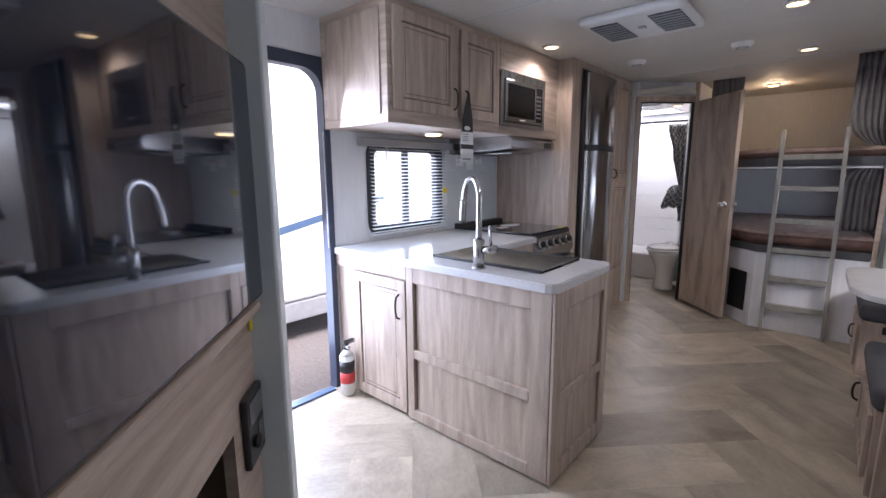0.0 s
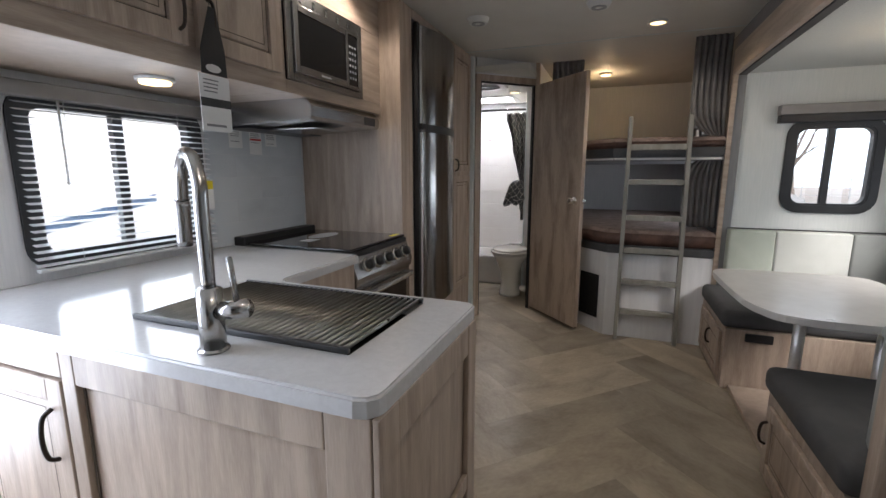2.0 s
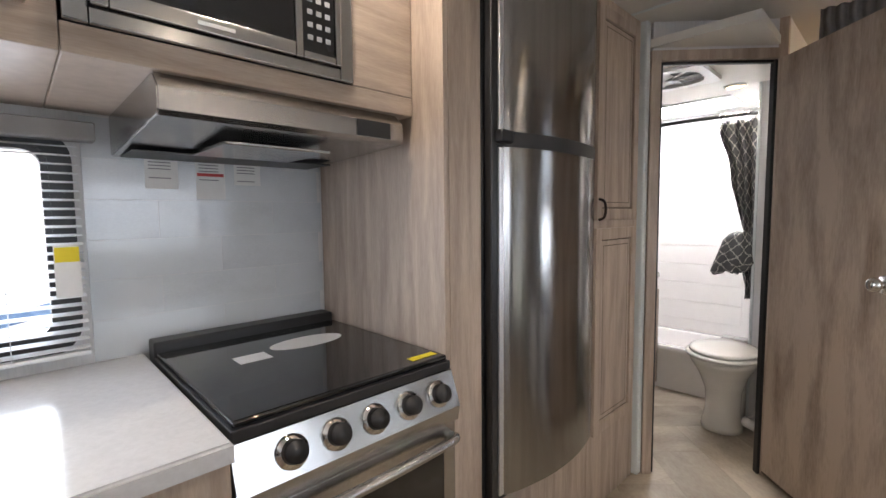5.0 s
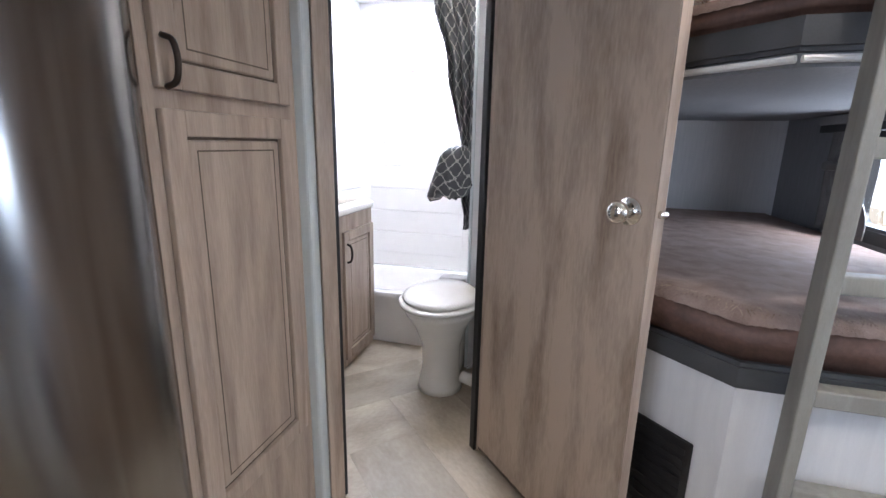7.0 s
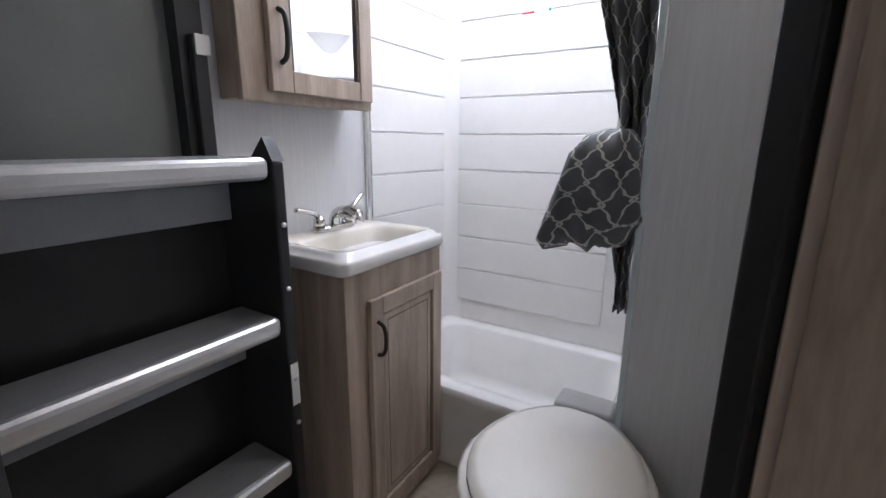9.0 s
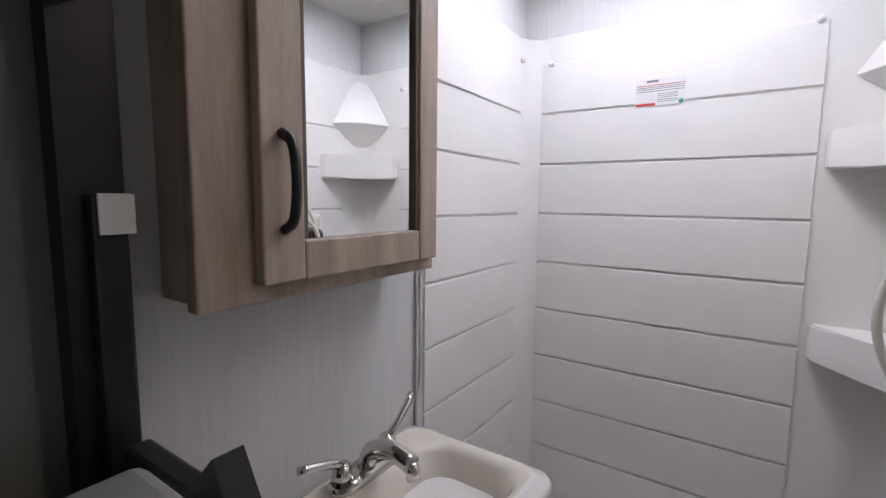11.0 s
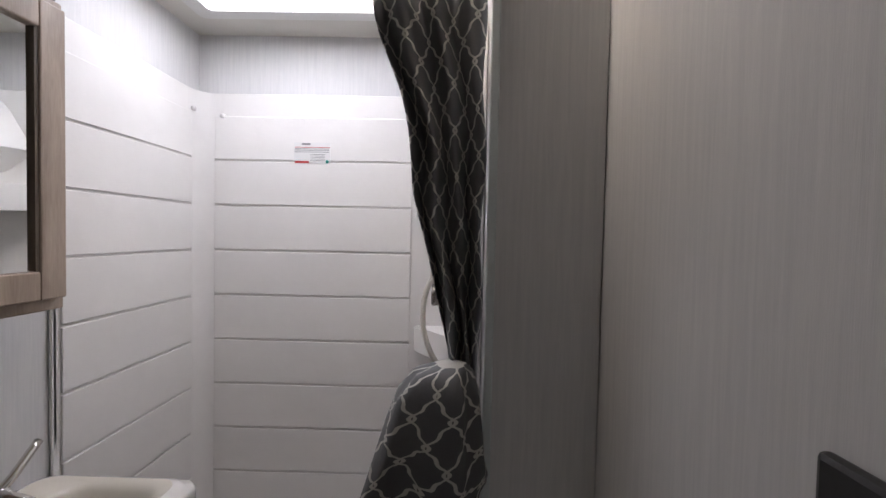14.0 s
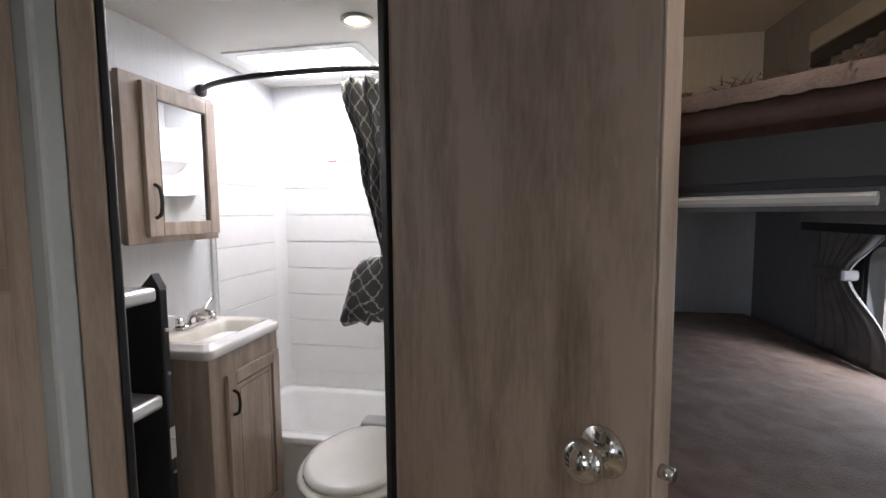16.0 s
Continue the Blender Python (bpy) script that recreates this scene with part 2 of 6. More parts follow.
TRAILER_WHITE = material("white_fibreglass", (0.8, 0.81, 0.82), 0.3, second=(0.76, 0.77, 0.78), scale=1.5)
TRAILER_GREY = material("grey_fibreglass", (0.35, 0.36, 0.37), 0.4, second=(0.3, 0.31, 0.32))
STRIPE = material("slate_blue_decal", (0.06, 0.11, 0.2), 0.4, second=(0.08, 0.13, 0.22))
RUBBER = material("tyre_rubber", (0.02, 0.02, 0.02), 0.8, second=(0.03, 0.03, 0.03))
BARK = material("grey_bark", (0.16, 0.13, 0.11), 0.9, second=(0.1, 0.08, 0.07), scale=12, bump=0.4)
CAR_SILVER = material("silver_car_paint", (0.5, 0.51, 0.53), 0.25, metal=0.4, second=(0.46, 0.47, 0.49), coat=0.6)
CAR_TAN = material("sand_car_paint", (0.45, 0.38, 0.27), 0.3, second=(0.42, 0.35, 0.25), coat=0.6)


def trellis(name):
    """Charcoal cloth with a pale quatrefoil line, in the mesh's own UV metres."""
    m = material(name, (0.07, 0.073, 0.078), 0.5, second=(0.1, 0.103, 0.108), fine=300, bump=0.1)
    nt = m.node_tree
    p = nt.nodes["Principled BSDF"]
    uv = nt.nodes.new("ShaderNodeUVMap")
    sep = nt.nodes.new("ShaderNodeSeparateXYZ")
    nt.links.new(uv.outputs[0], sep.inputs[0])

    def op(kind, a, b=None):
        n = nt.nodes.new("ShaderNodeMath")
        n.operation = kind
        for i, v in enumerate((a, b)):
            if v is None:
                continue
            if isinstance(v, (int, float)):
                n.inputs[i].default_value = v
            else:
                nt.links.new(v, n.inputs[i])
        return n.outputs[0]

    u, v = op("DIVIDE", sep.outputs[0], 0.085), op("DIVIDE", sep.outputs[1], 0.085)
    wave = op("ADD", op("MULTIPLY", op("SINE", op("MULTIPLY", v, 2 * math.pi)), 0.25), op("MULTIPLY", op("SINE", op("MULTIPLY", v, 6 * math.pi)), -0.07))
    near = []
    for f in (op("ADD", u, wave), op("SUBTRACT", op("ADD", u, 0.5), wave)):
        near.append(op("LESS_THAN", op("ABSOLUTE", op("SUBTRACT", op("FRACT", f), 0.5)), 0.05))
    line = op("MAXIMUM", near[0], near[1])
    mix = nt.nodes.new("ShaderNodeMix")
    mix.data_type = "RGBA"
    old = p.inputs["Base Color"].links[0].from_socket
    nt.links.new(line, mix.inputs["Factor"])
    nt.links.new(old, mix.inputs["A"])
    mix.inputs["B"].default_value = (0.5, 0.49, 0.45, 1)
    nt.links.new(mix.outputs["Result"], p.inputs["Base Color"])
    return m


CURTAIN = trellis("trellis_curtain_cloth")
DRAPE = material("grey_drape_cloth", (0.16, 0.15, 0.145), 0.5, second=(0.09, 0.085, 0.08), fine=250, bump=0.2)


# ---- building helpers ----
FRAME_OF = {}


def thing(name, label, category, base=(0, 0, 0), rz=0.0, local=False, group="", kind=""):
    """Empty at the base; parts are given in the place's metres, or in the empty's own when local."""
    ob = new(name)
    ob.matrix_world = pose(*base, 0, 0, rz)
    ob.empty_display_size = 0.1
    FRAME_OF[ob.name] = Vector((0, 0, 0)) if local else Vector(base)
    return tagged(ob, label, category, group, kind)


def put(parent, name, bm, mat, smooth=False, label="", recentre=True):
    """Turn a bmesh into a mesh object, under parent if there is one."""
    me = bpy.data.meshes.new(name)
    if recentre and len(bm.verts):
        lo = Vector([min(v.co[i] for v in bm.verts) for i in range(3)])
        hi = Vector([max(v.co[i] for v in bm.verts) for i in range(3)])
        c = (lo + hi) / 2
        bmesh.ops.translate(bm, verts=bm.verts, vec=-c)
    else:
        c = Vector((0, 0, 0))
    bmesh.ops.recalc_face_normals(bm, faces=bm.faces)
    bm.to_mesh(me)
    bm.free()
    for q in (mat if isinstance(mat, (list, tuple)) else [mat]):
        me.materials.append(q)
    if smooth:
        for f in me.polygons:
            f.use_smooth = True
    ob = new(name, me)
    if parent is not None:
        ob.parent = parent
        off = FRAME_OF.get(parent.name)
        if off is None:
            off = Vector(parent.get("origin", (0, 0, 0)))
        ob.location = c - off
        ob["origin"] = tuple(c)
    else:
        ob.location = c
        ob["origin"] = tuple(c)
    if label:
        tagged(ob, label)
    return ob


def add_box(bm, lo, hi, bev=0.0, seg=2):
    lo, hi = [min(a, b) for a, b in zip(lo, hi)], [max(a, b) for a, b in zip(lo, hi)]
    t = bmesh.new()
    bmesh.ops.create_cube(t, size=1)
    for v in t.verts:
        v.co = Vector([(lo[i] + hi[i]) / 2 + v.co[i] * (hi[i] - lo[i]) for i in range(3)])
    if bev:
        bmesh.ops.bevel(t, geom=t.edges[:], offset=min(bev, 0.45 * min(hi[i] - lo[i] for i in range(3))), segments=seg, affect="EDGES", profile=0.5)
    join(bm, t)


def join(bm, t, m=None):
    me = bpy.data.meshes.new("scratch")
    if m is not None:
        bmesh.ops.transform(t, matrix=m, verts=t.verts)
    t.to_mesh(me)
    t.free()
    bm.from_mesh(me)
    bpy.data.meshes.remove(me)


def box(parent, name, lo, hi, mat, bev=0.003, seg=2, smooth=False, label=""):
    bm = bmesh.new()
    add_box(bm, lo, hi, bev, seg)
    return put(parent, name, bm, mat, smooth, label)


def boxes(parent, name, items, mat, bev=0.003, label=""):
    bm = bmesh.new()
    for lo, hi in items:
        add_box(bm, lo, hi, bev)
    return put(parent, name, bm, mat, False, label)


def add_cyl(bm, a, b, r, r2=None, n=20, bev=0.0):
    a, b = Vector(a), Vector(b)
    t = bmesh.new()
    bmesh.ops.create_cone(t, cap_ends=True, segments=n, radius1=r, radius2=r if r2 is None else r2, depth=(b - a).length)
    if bev:
        es = [e for e in t.edges if len(e.link_faces) == 2 and any(len(f.verts) > 4 for f in e.link_faces)]
        bmesh.ops.bevel(t, geom=es, offset=bev, segments=2, affect="EDGES")
    q = (b - a).to_track_quat("Z", "Y").to_matrix().to_4x4()
    join(bm, t, Matrix.Translation((a + b) / 2) @ q)


def cyl(parent, name, a, b, r, mat, r2=None, n=20, bev=0.0, label=""):
    bm = bmesh.new()
    add_cyl(bm, a, b, r, r2, n, bev)
    return put(parent, name, bm, mat, True, label)


def smooth_path(pts, n=6):
    """Catmull-Rom points through pts."""
    P = [Vector(p) for p in pts]
    P = [2 * P[0] - P[1]] + P + [2 * P[-1] - P[-2]]
    out = []
    for i in range(1, len(P) - 2):
        a, b, c, d = P[i - 1:i + 3]
        for k in range(n):
            t = k / n
            out.append(0.5 * ((2 * b) + (c - a) * t + (2 * a - 5 * b + 4 * c - d) * t * t + (3 * b - a - 3 * c + d) * t ** 3))
    return out + [P[-2]]


def add_tube(bm, pts, r, n=10, radii=None):
    pts = [Vector(p) for p in pts]
    rings = []
    up = Vector((0.3, 0.2, 1)).normalized()
    for i, p in enumerate(pts):
        d = (pts[min(i + 1, len(pts) - 1)] - pts[max(i - 1, 0)]).normalized()
        s = d.cross(up)
        if s.length < 0.05:
            s = d.cross(Vector((1, 0, 0)))
        s.normalize()
        u = s.cross(d).normalized()
        up = u
        rr = radii[i] if radii else r
        rings.append([bm.verts.new(p + rr * (math.cos(2 * math.pi * k / n) * s + math.sin(2 * math.pi * k / n) * u)) for k in range(n)])
    for a, b in zip(rings, rings[1:]):
        for k in range(n):
            bm.faces.new((a[k], a[(k + 1) % n], b[(k + 1) % n], b[k]))
    bm.faces.new(rings[0][::-1])
    bm.faces.new(rings[-1])


def tube(parent, name, pts, r, mat, n=10, curve=6, label="", radii=None):
    bm = bmesh.new()
    add_tube(bm, smooth_path(pts, curve) if curve else pts, r, n, radii)
    return put(parent, name, bm, mat, True, label)


def rounded(w, h, r, n=6):
    out = []
    for cx, cy, a0 in ((w / 2 - r, h / 2 - r, 0), (-w / 2 + r, h / 2 - r, 90), (-w / 2 + r, -h / 2 + r, 180), (w / 2 - r, -h / 2 + r, 270)):
        for k in range(n + 1):
            a = radians(a0 + 90 * k / n)
            out.append((cx + r * math.cos(a), cy + r * math.sin(a)))
    return out


def ring_bm(outer, inner, d0, d1, to3):
    """A closed frame between two outlines of equal count; to3 maps (u, v, depth)."""
    bm = bmesh.new()
    n = len(outer)
    L = [[bm.verts.new(to3(u, v, d)) for u, v in line] for line, d in ((outer, d0), (outer, d1), (inner, d1), (inner, d0))]
    for a, b in ((0, 1), (1, 2), (2, 3), (3, 0)):
        for k in range(n):
            bm.faces.new((L[a][k], L[a][(k + 1) % n], L[b][(k + 1) % n], L[b][k]))
    return bm


def prism_bm(outline, d0, d1, to3, bev=0.0):
    bm = bmesh.new()
    A = [bm.verts.new(to3(u, v, d0)) for u, v in outline]
    B = [bm.verts.new(to3(u, v, d1)) for u, v in outline]
    n = len(outline)
    bm.faces.new(A)
    bm.faces.new(B[::-1])
    for k in range(n):
        bm.faces.new((A[k], A[(k + 1) % n], B[(k + 1) % n], B[k]))
    if bev:
        es = [e for e in bm.edges if any(len(f.verts) == n for f in e.link_faces)]
        bmesh.ops.bevel(bm, geom=es, offset=bev, segments=2, affect="EDGES")
    return bm


def holed_wall(name, axis, at, thick, us, vs, holes, mat, label=""):
    """Wall in the plane axis=at, grown by thick, over us x vs (other axis, z), with openings cut through."""
    U = sorted({*us, *[h[0] for h in holes], *[h[1] for h in holes]})
    V = sorted({*vs, *[h[2] for h in holes], *[h[3] for h in holes]})
    U = [u for u in U if us[0] <= u <= us[1]]
    V = [v for v in V if vs[0] <= v <= vs[1]]

    def solid(i, j):
        if not (0 <= i < len(U) - 1 and 0 <= j < len(V) - 1):
            return False
        cu, cv = (U[i] + U[i + 1]) / 2, (V[j] + V[j + 1]) / 2
        return not any(h[0] < cu < h[1] and h[2] < cv < h[3] for h in holes)

    def P(u, v, d):
        return (at + d, u, v) if axis == "x" else (u, at + d, v)

    bm = bmesh.new()
    made = {}

    def vert(u, v, d):
        k = (u, v, d)
        if k not in made:
            made[k] = bm.verts.new(P(u, v, d))
        return made[k]

    for i in range(len(U) - 1):
        for j in range(len(V) - 1):
            if not solid(i, j):
                continue
            u0, u1, v0, v1 = U[i], U[i + 1], V[j], V[j + 1]
            for d in (0, thick):
                bm.faces.new([vert(u, v, d) for u, v in ((u0, v0), (u1, v0), (u1, v1), (u0, v1))])
            for di, dj, a, b in ((-1, 0, (u0, v0), (u0, v1)), (1, 0, (u1, v0), (u1, v1)), (0, -1, (u0, v0), (u1, v0)), (0, 1, (u0, v1), (u1, v1))):
                if not solid(i + di, j + dj):
                    bm.faces.new([vert(*a, 0), vert(*b, 0), vert(*b, thick), vert(*a, thick)])
    return tagged(put(None, name, bm, mat), label or "pale wallboard wall of the trailer", "wall", kind="structure")


def arch_handle(parent, a, b, out, mat=BRONZE, r=0.006):
    """Bow pull between a and b, standing off along out."""
    a, b, out = Vector(a), Vector(b), Vector(out)
    pts = [a, a + out * 0.75 + (b - a) * 0.12, (a + b) / 2 + out, b + out * 0.75 - (b - a) * 0.12, b]
    return tube(parent, "handle", pts, r, mat, 8, 5, "dark bronze bow handle")


def cabinet_door(parent, axis, at, out, u0, u1, v0, v1, mat=WOOD, stile=0.06, name="door"):
    """Raised-panel door in the plane axis=at, proud by out (signed)."""
    def P(u, v, d):
        return (at + d, u, v) if axis == "x" else (u, at + d, v)

    bm = bmesh.new()
    s = math.copysign(1, out)
    for a, b, c, d in ((u0, u0 + stile, v0, v1), (u1 - stile, u1, v0, v1), (u0 + stile, u1 - stile, v0, v0 + stile), (u0 + stile, u1 - stile, v1 - stile, v1)):
        add_box(bm, P(a, c, 0.001 * s), P(b, d, out), 0.003)
    add_box(bm, P(u0 + stile * 0.9, v0 + stile * 0.9, 0.001 * s), P(u1 - stile * 0.9, v1 - stile * 0.9, out * 0.3), 0)
    g = stile + 0.006
    add_box(bm, P(u0 + g, v0 + g, 0.001 * s), P(u1 - g, v1 - g, out * 0.62), 0.006)
    ob = put(parent, name, bm, mat)
    ring = bmesh.new()
    e = stile - 0.002
    for a, b, c, d in ((u0 + e, u0 + g + 0.001, v0 + e, v1 - e), (u1 - g - 0.001, u1 - e, v0 + e, v1 - e), (u0 + g, u1 - g, v0 + e, v0 + g + 0.001), (u0 + g, u1 - g, v1 - g - 0.001, v1 - e)):
        add_box(ring, P(a, c, out * 0.2), P(b, d, out * 0.36), 0)
    a0, a1 = stile + 0.026, stile + 0.0295
    for a, b, c, d in ((u0 + a0, u0 + a1, v0 + a0, v1 - a0), (u1 - a1, u1 - a0, v0 + a0, v1 - a0), (u0 + a1, u1 - a1, v0 + a0, v0 + a1), (u0 + a1, u1 - a1, v1 - a1, v1 - a0)):
        add_box(ring, P(a, c, out * 0.5), P(b, d, out * 0.63), 0)
    put(ob, "groove", ring, GROOVE, label="dark glazed groove")
    return ob


def writing(parent, text, size, m, mat):
    """Raised lettering as a mesh."""
    c = bpy.data.curves.new("lettering", "FONT")
    c.body, c.size, c.extrude, c.align_x = text, size, 0.0004, "LEFT"
    tmp = bpy.data.objects.new("lettering", c)
    me = bpy.data.meshes.new_from_object(tmp)
    bpy.data.objects.remove(tmp)
    me.transform(m)
    bm = bmesh.new()
    bm.from_mesh(me)
    return put(parent, "lettering", bm, mat)

# ---- the shell ----
LX, RX, REAR, FRONT = -1.93, 0.69, 7.44, -0.9
SLIDE_X, SLIDE_END, SLIDE_NEAR, SLIDE_CEIL = 1.78, 5.53, 0.2, 1.965
P_POST = (-0.79, 1.42)

box(None, "floor", (LX - 0.05, FRONT, -0.06), (SLIDE_X, REAR, -0.004), VINYL_BASE, 0)
tagged(bpy.data.objects["floor"], "weathered grey-beige vinyl plank floor laid in herringbone", "floor", kind="structure")

holed_wall("wall_left", "x", LX, -0.05, (FRONT, REAR + 0.05), (-0.25, CEIL + 0.02), [(1.62, 2.415, -0.1, 2.0), (2.74, 3.42, 0.99, 1.56), (5.58, 6.2, 0.05, 1.95)], WALL, "pale linen-textured exterior wall of the trailer")
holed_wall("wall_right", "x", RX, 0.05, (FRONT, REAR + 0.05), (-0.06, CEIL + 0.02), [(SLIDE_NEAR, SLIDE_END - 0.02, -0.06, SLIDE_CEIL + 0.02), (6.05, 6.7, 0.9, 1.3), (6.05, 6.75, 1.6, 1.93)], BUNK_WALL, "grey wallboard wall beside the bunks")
holed_wall("wall_rear", "y", REAR, 0.05, (LX, RX), (-0.06, CEIL + 0.02), [], WALL)
holed_wall("wall_front", "y", FRONT, -0.05, (LX, RX), (-0.06, CEIL + 0.02), [], WALL)
holed_wall("wall_slide_outer", "x", SLIDE_X, 0.05, (SLIDE_NEAR - 0.05, SLIDE_END + 0.05), (-0.06, SLIDE_CEIL + 0.05), [(3.75, 5.14, 0.98, 1.72)], WALL_BRIGHT, "pale wallboard outer wall of the dinette slide-out")
holed_wall("wall_slide_end", "y", SLIDE_END, 0.05, (RX + 0.052, SLIDE_X), (-0.06, SLIDE_CEIL + 0.05), [(1.05, 1.5, 1.07, 1.61)], WALL_BRIGHT, "pale wallboard end wall of the dinette slide-out")
holed_wall("wall_slide_near", "y", SLIDE_NEAR, -0.05, (RX + 0.052, SLIDE_X), (-0.06, SLIDE_CEIL + 0.05), [], WALL_BRIGHT, "pale wallboard near end wall of the slide-out")
# bathroom walls: behind the pantry, beside the toilet, the tub's end
holed_wall("wall_pantry_back", "y", 5.545, 0.03, (LX, -1.24), (0, CEIL), [], WALL)
holed_wall("wall_bath_bunk", "x", -0.757, 0.03, (6.02, REAR), (0, CEIL), [], WALL)
box(None, "wall_tub_end", (-0.955, 6.66, 0), (-0.758, REAR - 0.002, BATH_CEIL + 0.02), WALL, 0.004)
tagged(bpy.data.objects["wall_tub_end"], "pale linen-textured stub wall at the end of the tub", "wall", kind="structure")
box(None, "corner_trim", (-0.966, 6.652, 0.0), (-0.95, 6.67, BATH_CEIL), WHITE_TRIM, 0.003)
tagged(bpy.data.objects["corner_trim"], "narrow white trim strip on the stub wall corner", "trim", kind="structure")


def ceiling_with_hole(name, x0, x1, y0, y1, z, hole, mat, label):
    bm = bmesh.new()
    hx0, hx1, hy0, hy1 = hole
    for a, b, c, d in ((x0, hx0, y0, y1), (hx1, x1, y0, y1), (hx0, hx1, y0, hy0), (hx0, hx1, hy1, y1)):
        add_box(bm, (a, c, z), (b, d, z + 0.04))
    tagged(put(None, name, bm, mat), label, "ceiling", kind="structure")


box(None, "ceiling", (LX, FRONT, CEIL), (RX + 0.05, REAR, CEIL + 0.05), CEILING, 0)
tagged(bpy.data.objects["ceiling"], "off-white matte ceiling liner of the trailer", "ceiling", kind="structure")
ceiling_with_hole("ceiling_bathroom", LX, -0.758, 5.58, REAR, BATH_CEIL, (-1.8, -1.2, 6.89, 7.26), CEILING, "white bathroom ceiling with a skylight opening")
box(None, "ceiling_slide", (RX + 0.002, SLIDE_NEAR, SLIDE_CEIL), (SLIDE_X, SLIDE_END, SLIDE_CEIL + 0.04), WALL_BRIGHT, 0)
tagged(bpy.data.objects["ceiling_slide"], "pale lowered ceiling of the dinette slide-out", "ceiling", kind="structure")
boxes(None, "ceiling_seam", [((LX, 5.42, CEIL - 0.004), (RX, 5.44, CEIL - 0.0005)), ((LX, 3.02, CEIL - 0.003), (RX, 3.035, CEIL - 0.0005))], WHITE_TRIM, 0.001)
tagged(bpy.data.objects["ceiling_seam"], "thin pale seam strip across the ceiling", "trim", kind="structure")
# wooden fascia round the slide-out's opening
boxes(None, "slide_fascia", [((0.655, SLIDE_NEAR, SLIDE_CEIL - 0.01), (0.688, SLIDE_END - 0.03, SLIDE_CEIL + 0.16)), ((0.655, SLIDE_END - 0.032, 0), (0.688, SLIDE_END - 0.004, SLIDE_CEIL + 0.16))], WOOD_H, 0.004)
tagged(bpy.data.objects["slide_fascia"], "brown wood-grain fascia round the slide-out opening", "trim", kind="structure")
boxes(None, "slide_seal", [((0.69, SLIDE_NEAR, SLIDE_CEIL - 0.014), (0.735, SLIDE_END - 0.03, SLIDE_CEIL - 0.001))], BLACK, 0.002)
tagged(bpy.data.objects["slide_seal"], "black rubber seal under the slide-out fascia", "trim", kind="structure")


# ---- windows ----
def window(name, axis, at, out, u0, u1, v0, v1, mull, r=0.07, frame=0.04, label="black-framed sliding window with rounded corners"):
    """out: +1 or -1, towards the room."""
    cu, cv, w, h = (u0 + u1) / 2, (v0 + v1) / 2, u1 - u0, v1 - v0

    def to3(u, v, d):
        return (at + d * out, cu + u, cv + v) if axis == "x" else (cu + u, at + d * out, cv + v)

    th = thing(name, label, "window", to3(0, -h / 2, 0), kind="structure")
    o, i = rounded(w + 2 * frame, h + 2 * frame, r + frame, 6), rounded(w - 0.02, h - 0.02, r, 6)
    put(th, "frame", ring_bm(o, i, 0.012, 0.001, to3), BLACK)
    o2, i2 = rounded(w - 0.018, h - 0.018, r, 6), rounded(w - 0.05, h - 0.05, r * 0.8, 6)
    put(th, "sash", ring_bm(o2, i2, 0.006, -0.045, to3), BLACK)
    a, b = to3(mull - cu - 0.02, -h / 2 + 0.012, 0.004), to3(mull - cu + 0.02, h / 2 - 0.012, -0.03)
    box(th, "mullion", a, b, BLACK, 0.003)
    p = put(th, "pane", prism_bm(rounded(w - 0.045, h - 0.045, r * 0.8, 6), -0.02, -0.024, to3), PANE)
    p.visible_shadow = False
    return th


window("window_1", "x", LX, 1, 2.75, 3.41, 1.0, 1.55, 3.07, 0.05)
window("window_2", "y", SLIDE_END, -1, 1.05, 1.5, 1.07, 1.61, 1.258)
window("window_3", "x", SLIDE_X, -1, 3.75, 5.14, 0.98, 1.72, 4.5)
window("window_4", "x", RX, -1, 6.06, 6.69, 0.91, 1.29, 6.35)
window("window_5", "x", RX, -1, 6.06, 6.74, 1.61, 1.92, 6.35)


def valance(name, lo, hi, label):
    th = thing(name, label, "valance", ((lo[0] + hi[0]) / 2, (lo[1] + hi[1]) / 2, lo[2]))
    z = lo[2] + 0.45 * (hi[2] - lo[2])
    box(th, "board", (lo[0], lo[1], z), hi, SHADE_GREY, 0.006, 3)
    e = 0.004
    box(th, "cassette", (lo[0] + e, lo[1] + e, lo[2]), (hi[0] - e, hi[1] - e, z - 0.001), BLACK, 0.004)


valance("window_valance", (0.94, SLIDE_END - 0.08, 1.625), (1.655, SLIDE_END - 0.001, 1.74), "grey fabric shade valance with a black roller above the dinette window")
valance("window_valance", (SLIDE_X - 0.08, 3.65, 1.7), (SLIDE_X - 0.001, 5.3, 1.8), "grey fabric shade valance with a black roller on the slide wall")
valance("window_valance", (RX - 0.07, 5.98, 1.305), (RX - 0.001, 6.95, 1.38), "black valance above the lower bunk window")
valance("window_valance", (RX - 0.07, 5.98, 1.93), (RX - 0.001, 6.95, 2.06), "black valance above the upper bunk window")

